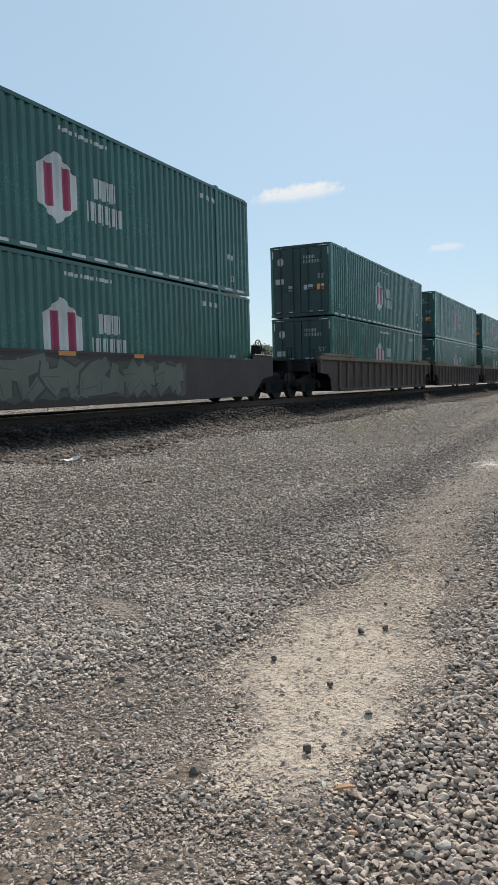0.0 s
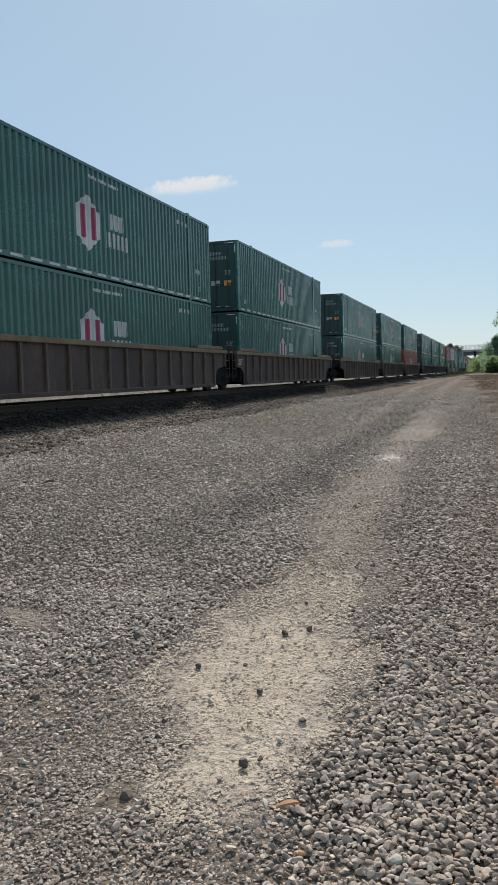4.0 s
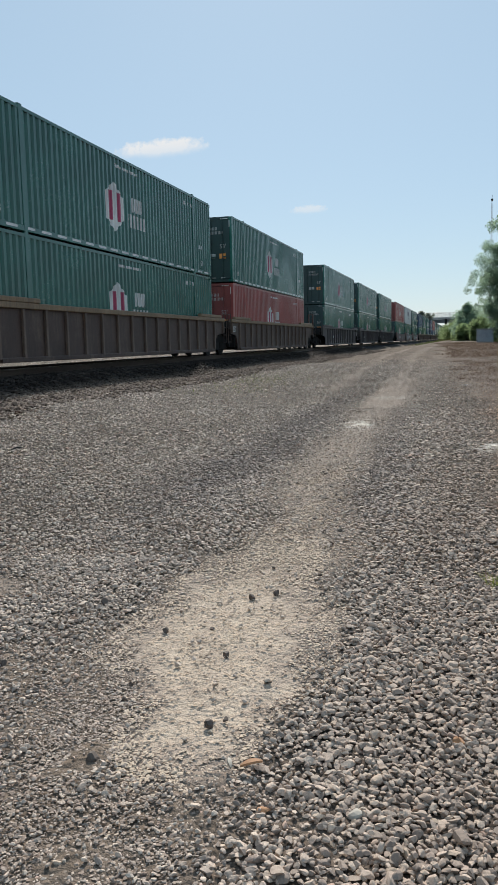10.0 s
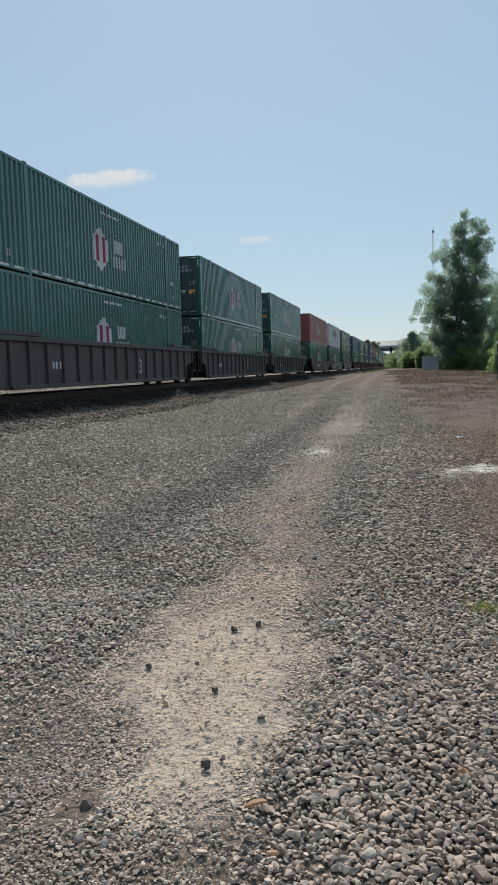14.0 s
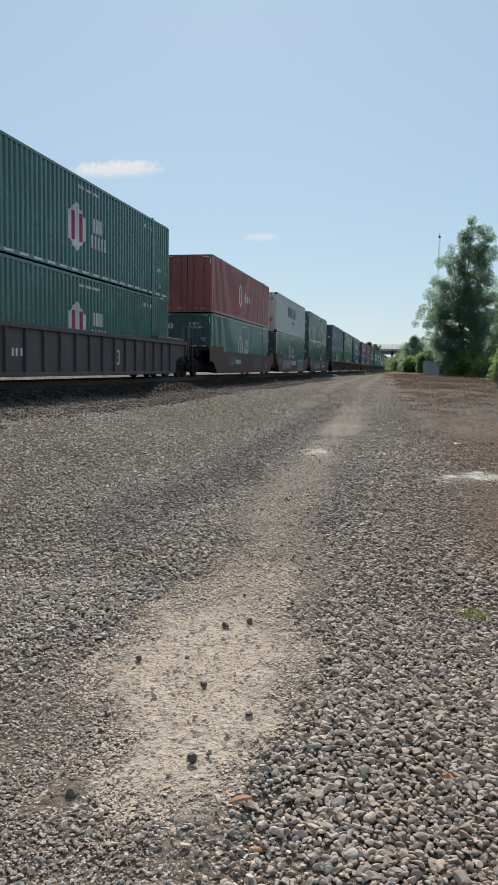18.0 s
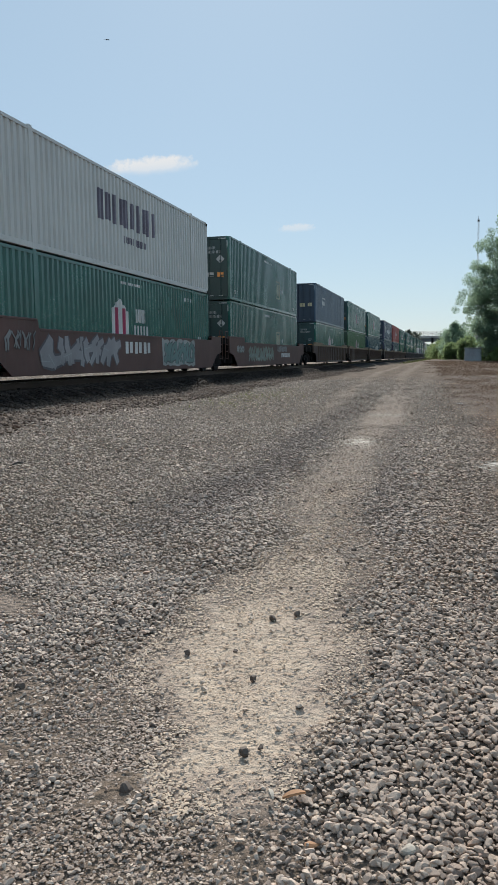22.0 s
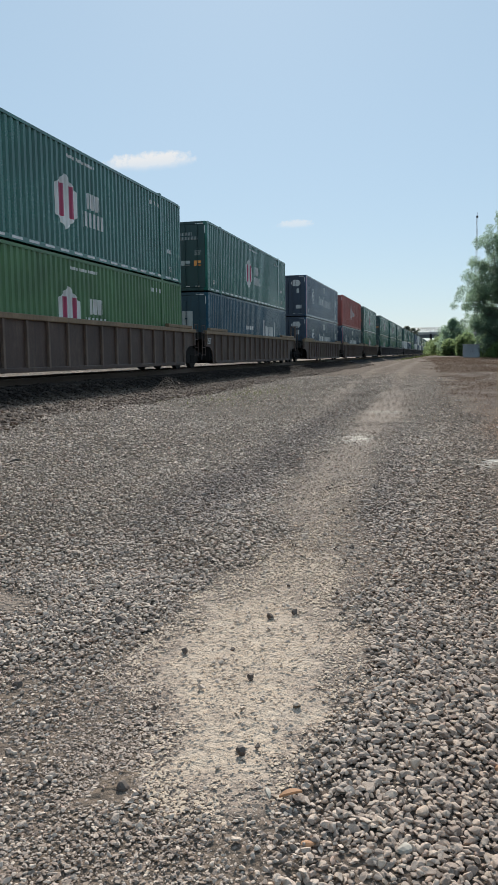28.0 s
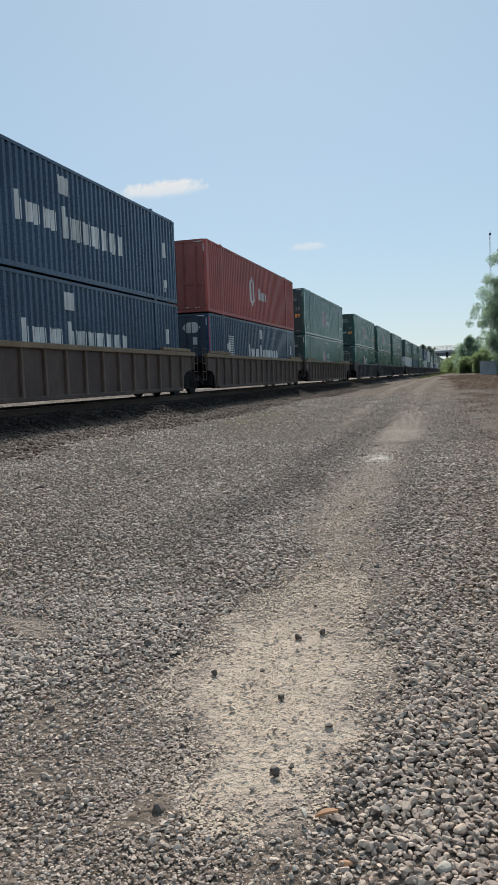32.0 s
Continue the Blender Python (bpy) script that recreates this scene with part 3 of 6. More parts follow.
# beyond the loose stone the sheet goes without the painted gap shade
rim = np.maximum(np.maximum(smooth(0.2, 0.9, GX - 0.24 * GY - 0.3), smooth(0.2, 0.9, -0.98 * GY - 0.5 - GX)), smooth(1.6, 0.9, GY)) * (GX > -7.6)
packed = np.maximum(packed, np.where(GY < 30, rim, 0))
# bed spans the strip that carries the painted train shade
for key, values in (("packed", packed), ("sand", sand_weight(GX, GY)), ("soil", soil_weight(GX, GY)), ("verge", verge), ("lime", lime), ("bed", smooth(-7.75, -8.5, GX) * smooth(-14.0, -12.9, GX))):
    at = ground_mesh.attributes.new(key, "FLOAT", "POINT")
    at.data.foreach_set("value", values.ravel().astype(np.float32))
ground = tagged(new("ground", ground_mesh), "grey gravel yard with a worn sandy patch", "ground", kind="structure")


# ---- loose stone ----
def ico(sub):
    bm = bmesh.new()
    bmesh.ops.create_icosphere(bm, subdivisions=sub, radius=1.0)
    v = np.array([p.co[:] for p in bm.verts])
    f = np.array([[q.index for q in t.verts] for t in bm.faces])
    bm.free()
    return v, f


def stone_shapes(sub, count):
    """Angular, flattened pebbles: a ball cut by a few planes; far ones have eight faces."""
    if sub:
        v0, f = ico(sub)
    else:
        v0 = np.array([(1, 0, 0), (0, 1, 0), (-1, 0, 0), (0, -1, 0), (0, 0, 1), (0, 0, -1)], float)
        f = np.array([(0, 1, 4), (1, 2, 4), (2, 3, 4), (3, 0, 4), (1, 0, 5), (2, 1, 5), (3, 2, 5), (0, 3, 5)])
    shapes = []
    for _ in range(count):
        v = v0.copy()
        if not sub:
            v = (v + rng.normal(0, 0.25, v.shape)) * np.array([1, 1, 0.78])
        for _ in range(9 if sub else 0):
            n = rng.normal(size=3)
            n /= np.linalg.norm(n)
            d = rng.uniform(0.36, 0.78)
            over = np.clip(v @ n - d, 0, None)
            v -= over[:, None] * n
        v *= np.array([1.0, rng.uniform(0.6, 0.95), rng.uniform(0.38, 0.62)]) * (1.38 if sub else 1.05)
        shapes.append(v)
    return shapes, f


def stones(name, xs, ys, sizes, sub, sink=0.25, lift=0.0, mat="stones", flat=1.0):
    shapes, f = stone_shapes(sub, 24)
    n, nv = len(xs), len(shapes[0])
    V = np.stack(shapes)[rng.integers(0, 24, n)] * sizes[:, None, None] * np.array([1, 1, flat])
    yaw, tip, tip2 = rng.uniform(0, 6.28, n), rng.normal(0, 0.22 * flat, n), rng.normal(0, 0.22 * flat, n)
    for ang, p, q in ((tip, 1, 2), (tip2, 0, 2), (yaw, 0, 1)):
        c, s = np.cos(ang)[:, None], np.sin(ang)[:, None]
        P, Q = V[:, :, p].copy(), V[:, :, q].copy()
        V[:, :, p], V[:, :, q] = c * P - s * Q, s * P + c * Q
    zs = ground_z(xs, ys) + sizes * (0.5 - sink) * 0.6 + lift * rng.random(n)
    V += np.stack([xs, ys, zs], 1)[:, None, :]
    F = f[None] + (np.arange(n) * nv)[:, None, None]
    me = arrays_mesh(name, V.reshape(-1, 3), F.reshape(-1, 3), M[mat])
    # pale dust blown off the sand lies on the stones round it
    dust = np.clip(smooth(0.0, 0.45, core_weight(xs, ys)) + 0.35 * smooth(0.1, 0.5, sand_weight(xs, ys)) * (1 - 0.7 * smooth(7, 13, ys)) + 0.15 * patchy(xs, ys, 0.3, 2), 0, 1) * (1 - soil_weight(xs, ys))
    me.attributes.new("dust", "FLOAT", "POINT").data.foreach_set("value", np.repeat(dust, nv).astype(np.float32))
    return tagged(new(name, me), "loose grey crushed stone with odd tan pieces", "gravel", kind="stuff")


def thinned(x, y):
    """Which of the points carry loose stone: few on sand, earth and pale dust, most elsewhere."""
    n = len(x)
    lane = np.clip(sand_weight(x, y), 0, 1) * (1 + 0.25 * patchy(x, y, 0.12, 2))
    bare = np.clip(np.where(y < 5.0, 1.35, 0.5) * lane, 0, 0.99)
    earth = 0.85 * soil_weight(x, y)
    pale = 0.9 * (1 - smooth(0.4, 1.0, np.hypot((x - 0.7) / 0.85, (y - 10.65 - 0.2 * (x - 0.7)) / 0.6) + 0.5 * patchy(x, y, 0.5, 3)))
    pale = np.maximum(pale, 0.8 * (1 - smooth(0.3, 1.0, np.hypot((x + 1.5) / 0.4, (y - 12.5) / 0.8))))
    brown = np.clip(1.1 * verge_weight(x, y) - 0.2, 0, 0.30 + 0.5 * smooth(18, 28, y))
    return (rng.random(n) > np.maximum(np.maximum(bare, earth), np.maximum(pale, brown))) & (x > -7.9)


def inner(x, y):
    """Where the closely laid stone lies; its rim wanders and thins out."""
    give = 0.45 * (1 + patchy(x, y, 0.9, 3)) * np.random.default_rng(8).random(np.shape(x))
    return (x > -0.98 * y - 0.8 - give) & (x < 0.24 * y + 0.6 + give) & (y > 1.45 - give)


def strewn(y0, y1, space):
    """Points that lie close together without falling into rows."""
    x, y = np.meshgrid(np.arange(-0.98 * y1 - 1.7, 0.24 * y1 + 1.5, space), np.arange(y0, y1, 0.87 * space))
    x = x + 0.5 * space * (np.arange(len(x)) % 2)[:, None]
    x, y = x.ravel(), y.ravel()
    x, y = x + rng.normal(0, 0.27 * space, len(x)), y + rng.normal(0, 0.27 * space, len(y))
    ok = inner(x, y)
    x, y = x[ok], y[ok]
    ok = thinned(x, y)
    return x[ok], y[ok]


def grit(x, y):
    """Stone radius: coarse crushed rock beside the lane, finer chips on earth, lane and verge."""
    pile = smooth(-0.75, -0.3, x)
    fine = np.clip(np.where(y < 5.5, 0.55, 0.3) * smooth(0.05, 0.4, sand_weight(x, y)) + 0.5 * soil_weight(x, y) + 0.6 * verge_weight(x, y), 0, 0.6)
    return rng.gamma(13, 1 / 13, len(x)) * (0.0122 + 0.0014 * pile) * (1 - fine) * (1 + 0.12 * patchy(x, y, 0.7, 2))


x, y = strewn(1.0, 5.0, 0.0248)
stones("gravel", x, y, grit(x, y), 2, 0.15, 0.012)
# a loose upper layer
k = rng.random(len(x)) < 0.3 * smooth(0.2, 0.0, sand_weight(x, y) + 0.5 * soil_weight(x, y))
stones("gravel", x[k] + 0.012, y[k] + 0.01, grit(x[k], y[k]) * 0.95, 2, -0.75, 0.012)
x, y = strewn(5.0, 9.0, 0.0315)
stones("gravel", x, y, grit(x, y) * 1.2, 1, 0.1, 0.022)
x, y = strewn(9.0, 15.0, 0.042)
stones("gravel", x, y, grit(x, y) * 1.5, 0, 0.1, 0.02)
x, y = strewn(15.0, 38.0, 0.088)
k = rng.random(len(x)) > 0.9 * smooth(28, 38, y) + 0.4 * smooth(17, 26, y) * smooth(-2, 0, x)
stones("gravel", x[k], y[k], grit(x[k], y[k]) * 1.62, 0, 0.2, 0.012)
# thinner stone round about
x, y = np.meshgrid(np.arange(-7.5, 5.0, 0.05), np.arange(-5.0, 9.0, 0.044))
x, y = x.ravel() + rng.normal(0, 0.016, x.size), y.ravel() + rng.normal(0, 0.016, x.size)
ok = ~inner(x, y) & (rng.random(len(x)) > smooth(-2.5, -5.0, y) + smooth(3.0, 5.0, x))
stones("gravel", x[ok], y[ok], grit(x[ok], y[ok]) * 1.58, 0, 0.1, 0.016)
# pebbles bedded in the sand, fine chips on the dark earth and in the lane
n = 110000
y = 2.0 + 7.0 * rng.random(n) ** 1.15
x = -1.15 + rng.normal(0, 0.6, n)
core = core_weight(x, y)
rim = smooth(0.04, 0.3, core) * smooth(0.95, 0.5, core)
ok = rng.random(n) < np.clip(np.maximum(0.42 * core + 0.75 * rim, 1.1 * sand_weight(x, y) * smooth(4.4, 5.5, y)), 0, 1) * (0.7 + 0.5 * patchy(x, y, 0.35, 3))
x, y, rim = x[ok], y[ok], rim[ok]
stones("gravel", x, y, np.minimum(0.0018 + rng.gamma(1.7, 0.0017, len(x)) * (1 + 0.8 * rim + 0.5 * smooth(4, 6, y)), 0.012), 1, 0.45, 0.0, "chips", 0.5)
# loose single stones kicked onto the sand
n = 2600
y, x = rng.uniform(2.4, 6.5, n), rng.uniform(-1.9, -0.3, n)
ok = rng.random(n) < 0.5 * smooth(0.15, 0.4, core_weight(x, y)) * (0.6 + 0.6 * patchy(x, y, 0.4, 2))
stones("gravel", x[ok], y[ok], 0.004 + rng.gamma(2.2, 0.0021, int(ok.sum())), 2, 0.25)
n = 70000
y, x = rng.uniform(1.8, 4.2, n), rng.uniform(-2.8, -0.2, n)
ok = rng.random(n) < soil_weight(x, y) + 0.25 * smooth(0.1, 0.4, core_weight(x, y)) * smooth(0.85, 0.5, core_weight(x, y))
x, y = x[ok], y[ok]
k = rng.random(len(x)) < 0.55
for pick, kind in ((k, "earth_chips"), (~k, "stones")):
    stones("gravel", x[pick], y[pick], np.minimum(0.002 + rng.gamma(1.8, 0.0022, int(pick.sum())), 0.012), 1, 0.4, 0.0, kind, 0.7)
# crumbs of earth on the verge
n = 40000
y = 6 + 14 * rng.random(n) ** 1.3
x = -0.4 + rng.random(n) * (1.3 + 0.2 * y)
ok = rng.random(n) < 1.1 * verge_weight(x, y)
stones("gravel", x[ok], y[ok], 0.003 + rng.gamma(2, 0.0024, int(ok.sum())), 0, 0.3, 0.0, "earth_chips")
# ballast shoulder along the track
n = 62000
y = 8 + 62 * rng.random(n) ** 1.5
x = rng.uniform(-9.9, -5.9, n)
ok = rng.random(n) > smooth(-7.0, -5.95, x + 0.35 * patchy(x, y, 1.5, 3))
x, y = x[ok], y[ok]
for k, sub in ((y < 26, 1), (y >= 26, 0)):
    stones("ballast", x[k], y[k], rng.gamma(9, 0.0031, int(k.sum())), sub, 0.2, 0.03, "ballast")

# sunlit gravel on the far side of the train
n = 9000
y = 6 + 75 * rng.random(n) ** 1.3
x = rng.uniform(-19.0, -13.2, n)
stones("gravel", x, y, rng.gamma(9, 0.0036, n), 0, 0.2, 0.02)

# single dark stones lying on the sand
def rock(name, x, y, size, mat, label, squash=0.6):
    v, f = ico(2)
    v = v.copy()
    for _ in range(9):
        q = rng.normal(size=3)
        q /= np.linalg.norm(q)
        v -= np.clip(v @ q - rng.uniform(0.4, 0.8), 0, None)[:, None] * q
    v *= size * np.array([1.0, rng.uniform(0.6, 0.9), squash])
    ob = new(name, arrays_mesh(name, v, f, mat))
    ob.matrix_world = pose(x, y, float(ground_z(x, y)) + size * squash * 0.35, rng.uniform(-12, 12), rng.uniform(-12, 12), rng.uniform(0, 360))
    return tagged(ob, label, "stone", "single stones on the sand")


ROCKS = [(-1.23, 5.9, 0.05), (-0.94, 4.45, 0.042), (-0.98, 3.53, 0.04), (-0.85, 2.87, 0.045), (-1.41, 3.8, 0.045), (-1.33, 3.16, 0.036), (-1.22, 2.55, 0.05), (-1.91, 4.12, 0.07),
         (-1.16, 3.85, 0.03), (-1.3, 3.02, 0.03), (-0.8, 2.92, 0.026), (-2.08, 3.28, 0.05), (-1.05, 6.3, 0.05), (-0.8, 5.6, 0.035), (-0.62, 6.1, 0.04)]
for rx, ry, rs in ROCKS:
    rock("stone", rx, ry, rs * 0.66, M["rock_dark"], "dark angular stone lying on sand", 0.75)
rock("stone", 0.13, 2.95, 0.045, M["rock_orange"], "orange brown stone among grey gravel")
rock("stone", -0.5, 2.38, 0.03, M["rock_orange"], "flat rusty stone among grey gravel", 0.3)
rock("stone", -0.2, 2.42, 0.036, M["rock_pale"], "pale tan stone among grey gravel")
# dark stones strewn along the worn lane
for _ in range(48):
    ry = 4.3 + 5.2 * rng.random()
    rock("stone", float(lane_x(ry)) + 0.1 + rng.normal(0, 0.38), ry, rng.uniform(0.014, 0.034), M["rock_dark"], "dark angular stone lying on sand", 0.75)


# ---- track ----
def track(x0, y0, y1, label):
    top = new("railway_track")
    tagged(top, label, "railway track", kind="structure")
    for k, side in enumerate((-1, 1)):
        cx = x0 + side * 0.7525
        part("rail", Shape().box(cx - 0.035, cx + 0.035, y0, y1, RAIL_Z - 0.05, RAIL_Z - 0.004, 0.008).box(cx - 0.009, cx + 0.009, y0, y1, RAIL_Z - 0.15, RAIL_Z - 0.05).box(cx - 0.07, cx + 0.07, y0, y1, RAIL_Z - 0.172, RAIL_Z - 0.15, 0.006), M["rail"], top)
        part("rail_head", Shape().box(cx - 0.027, cx + 0.027, y0, y1, RAIL_Z - 0.004, RAIL_Z), M["rail_top"], top, "polished running surface")
    tie = Shape().box(-1.3, 1.3, -0.115, 0.115, -0.17, 0.0, 0.012).mesh("tie", M["tie"])
    y = 4.0
    for n in range(290):
        ob = part("tie", tie, None, top)
        ob.matrix_world = pose(x0 + rng.normal(0, 0.02), y, RAIL_Z - 0.174, 0, 0, rng.normal(0, 0.6))
        y += 0.53
    far = Shape()
    while y < y1:
        far.box(x0 - 1.3, x0 + 1.3, y - 0.115, y + 0.115, RAIL_Z - 0.34, RAIL_Z - 0.174)
        y += 0.53
    tagged(part("far_ties", far, M["tie"], top), kind="stuff")
    return top


track(TRACK_X, -60, 1400, "steel rails on dark timber ties in ballast")

# ---- containers ----
LONG, WIDE, HIGH = 16.154, 2.59, 2.896
HX, HY = WIDE / 2, LONG / 2
PITCH, CREST, SLOPE = 0.266, 0.105, 0.042


def corrugation():
    """Breakpoints (y, depth below the face) of the side panel."""
    pts, n = [], int((LONG - 0.3) / PITCH)
    y = -n * PITCH / 2
    for _ in range(n):
        pts += [(y, 0.0), (y + CREST, 0.0), (y + CREST + SLOPE, 0.05), (y + PITCH - SLOPE, 0.05)]
        y += PITCH
    return [(-HY + 0.1, 0.0)] + pts + [(y, 0.0), (HY - 0.1, 0.0)]


RIBS = corrugation()
RIB_Y, RIB_D = np.array([p[0] for p in RIBS]), np.array([p[1] for p in RIBS])


def side_panel(side):
    s = Shape()
    v, f = [], []
    for y, d in RIBS:
        v += [(side * (HX - 0.012 - d), y, 0.15), (side * (HX - 0.012 - d), y, HIGH - 0.07)]
    for k in range(len(RIBS) - 1):
        q = (2 * k, 2 * k + 2, 2 * k + 3, 2 * k + 1)
        f.append(q if side > 0 else q[::-1])
    return s.add(v, f)


def painted_mark(rects, lift=0.004):
    """Paint that follows the ribs: rects of (y0, y1, z0, z1), or (y0, y1, fn) with fn(y) giving z0, z1."""
    s = Shape()
    for r in rects:
        y0, y1 = r[0], r[1]
        ys = sorted({y0, y1, *(float(q) for q in RIB_Y if y0 < q < y1), *(float(q) for q in np.arange(y0, y1, 0.06))})
        span = r[2] if callable(r[2]) else (lambda y, r=r: (r[2], r[3]))
        for p, q in zip(ys, ys[1:]):
            xs = [HX - 0.012 - float(np.interp(t, RIB_Y, RIB_D)) + lift for t in (p, q)]
            (a0, a1), (b0, b1) = span(p), span(q)
            s.add([(xs[0], p, a0), (xs[1], q, b0), (xs[1], q, b1), (xs[0], p, a1)], [(0, 1, 2, 3)])
    return s


def hexagon(cy, w, z0, z1, cap):
    def span(y):
        e = cap * abs(y - cy) / (w / 2)
        return z0 + e, z1 - e
    return (cy - w / 2, cy + w / 2, span)


def word(y, z, height, width, letters, tall=(), gap=0.22):
    """A row of plain upright bars, two for each letter, in place of lettering."""
    step = width / letters
    out = []
    for k in range(letters):
        h = height * (1.35 if k in tall else 1.0)
        a, b = y + k * step, y + (k + 1 - gap) * step
        out += [(a, a + 0.33 * step, z, z + h), (b - 0.33 * step, b, z + 0.06 * height, z + 0.97 * height)]
    return out


FONT53 = {}


def text_mesh(name, body, size, mat):
    """Readable figures as a thin mesh, made from the built-in font."""
    cu = bpy.data.curves.new(name, "FONT")
    cu.body, cu.size, cu.extrude = body, size, 0.003
    ob = bpy.data.objects.new(name, cu)
    scene.collection.objects.link(ob)
    dg = bpy.context.evaluated_depsgraph_get()
    me = bpy.data.meshes.new_from_object(ob.evaluated_get(dg))
    bpy.data.objects.remove(ob)
    me.materials.clear()
    me.materials.append(mat)
    return me


def lettered(parent, body, size, mat, m, label=""):
    key = (body, size, mat.name)
    if key not in FONT53:
        FONT53[key] = text_mesh("size_mark", body, size, mat)
    ob = part("size_mark", FONT53[key], None, parent, label)
    ob.matrix_local = m
    return ob


def on_side(y, z, x=HX + 0.002):
    """The pose of writing on the face towards +x."""
    return Matrix(((0, 0, 1, x), (1, 0, 0, y), (0, 1, 0, z), (0, 0, 0, 1)))


def on_end(x, z, y=-HY - 0.075):
    """The pose of writing on the doors, which face -y."""
    return Matrix(((1, 0, 0, x), (0, 0, -1, y), (0, 1, 0, z), (0, 0, 0, 1)))


SHARED = {}


def shared(key, make, mat):
    """A mesh made once for each material."""
    if (key, mat.name) not in SHARED:
        SHARED[key, mat.name] = make().mesh(key, mat)
    return SHARED[key, mat.name]


def container(paint, label, marks, detail=True, livery="green"):
    """A 53-foot corrugated box with posts, rails, castings, roof, doors and paintwork."""
    top = new("shipping_container")
    tagged(top, label, "container", "containers on the train")
    p, door_shade = M[paint], M[paint + "_door"]
    put = lambda name, make, mat=p, lab="": part(name, shared(name, make, mat), None, top, lab)
    for side in (1, -1):
        tag = "" if side > 0 else "_b"
        part("side_panel", shared("side_panel" + tag, lambda: side_panel(side), p), None, top)
        part("top_rail", shared("top_rail" + tag, lambda: Shape().box(side * HX - 0.06 if side > 0 else -HX, HX if side > 0 else -HX + 0.06, -HY + 0.13, HY - 0.13, HIGH - 0.09, HIGH - 0.012), p), None, top)
        part("bottom_rail", shared("bottom_rail" + tag, lambda: Shape().box(HX - 0.08 if side > 0 else -HX, HX if side > 0 else -HX + 0.08, -HY + 0.13, HY - 0.13, 0.03, 0.17, 0.01), p), None, top)
        for e in (-1, 1):
            part("corner_post", shared(f"corner_post{tag}{e}", lambda: Shape().box(min(side * HX, side * (HX - 0.11)), max(side * HX, side * (HX - 0.11)), min(e * HY, e * (HY - 0.13)), max(e * HY, e * (HY - 0.13)), 0.12, HIGH - 0.12, 0.012), p), None, top)
            part("lifting_post", shared(f"lifting_post{tag}{e}", lambda: Shape().box(min(side * (HX + 0.006), side * (HX - 0.1)), max(side * (HX + 0.006), side * (HX - 0.1)), e * 6.05 - 0.085, e * 6.05 + 0.085, 0.02, HIGH + 0.03, 0.012), p), None, top)
            if detail:
                for z0 in (0.03, HIGH - 0.155):
                    part("corner_casting", shared(f"corner_casting{tag}{e}{z0:.1f}", lambda: Shape().box(min(side * (HX + 0.004), side * (HX - 0.165)), max(side * (HX + 0.004), side * (HX - 0.165)), min(e * (HY + 0.004), e * (HY - 0.178)), max(e * (HY + 0.004), e * (HY - 0.178)), z0, z0 + 0.12, 0.012), M["steel_dark"] if paint == "white" else p), None, top)
    def roof():
        s = Shape()
        n = 38
        for k in range(n):
            y0 = -HY + 0.1 + k * (LONG - 0.2) / n
            s.box(-HX + 0.05, HX - 0.05, y0, y0 + 0.26, HIGH - 0.045, HIGH - 0.015)
        return s.box(-HX + 0.05, HX - 0.05, -HY + 0.05, HY - 0.05, HIGH - 0.07, HIGH - 0.04)
    put("roof", roof)
    put("floor", lambda: Shape().box(-HX + 0.07, HX - 0.07, -HY + 0.05, HY - 0.05, 0.06, 0.15))
    def nose():
        s = Shape()
        for k in range(8):
            x0 = -HX + 0.12 + k * 0.296
            s.box(x0, x0 + 0.2, HY - 0.06, HY - 0.02, 0.16, HIGH - 0.13)
        return s.box(-HX + 0.1, HX - 0.1, HY - 0.1, HY - 0.06, 0.1, HIGH - 0.05)
    put("front_wall", nose)
    put("door_header", lambda: Shape().box(-HX + 0.1, HX - 0.1, -HY + 0.01, -HY + 0.12, HIGH - 0.15, HIGH - 0.02, 0.01), door_shade)
    put("door_sill", lambda: Shape().box(-HX + 0.1, HX - 0.1, -HY + 0.01, -HY + 0.12, 0.03, 0.16, 0.01), door_shade)
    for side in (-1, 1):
        door = part("door", shared(f"door{side}", lambda: Shape().box(min(0.012 * side, side * (HX - 0.115)), max(0.012 * side, side * (HX - 0.115)), -HY + 0.005, -HY + 0.06, 0.17, HIGH - 0.16, 0.01), door_shade), None, top)
        if detail:
            for k, xr in enumerate((0.32, 0.86)):
                def rod():
                    s = Shape().rod((side * xr, -HY - 0.03, 0.09), (side * xr, -HY - 0.03, HIGH - 0.08), 0.017, n=6)
                    for z in (0.35, 1.0, 1.75, 2.5):
                        s.box(side * xr - 0.05, side * xr + 0.05, -HY - 0.05, -HY + 0.004, z, z + 0.06)
                    return s.box(min(side * xr, side * xr + 0.34 * side), max(side * xr, side * xr + 0.34 * side), -HY - 0.05, -HY - 0.03, 1.1, 1.15)
                part("lock_rod", shared(f"lock_rod{side}{k}", rod, M["steel_bar"] if paint == "white" else door_shade), None, door)
    W, SOFT = M["mark_white"], M["mark_soft"]
    for name, mat, rects, lab in marks:
        if name in ("emblem_bar", "white_label"):
            for k, r in enumerate(rects):
                part(name, shared(label + name + str(k), lambda: painted_mark([r], 0.007), mat), None, top, lab)
        else:
            ob = part(name, shared(label + name, lambda: painted_mark(rects), mat), None, top, lab)
            if "lettering" in name:
                tagged(ob, kind="stuff")
    if livery == "green":
        tape = shared("reflective_tape", lambda: Shape().box(HX - 0.002, HX + 0.003, -0.24, 0.24, 0.08, 0.14), W)
        for k in range(20):
            ob = part("reflective_tape", tape, None, top)
            ob.location = (0, -7.45 + k * 0.784, 0)
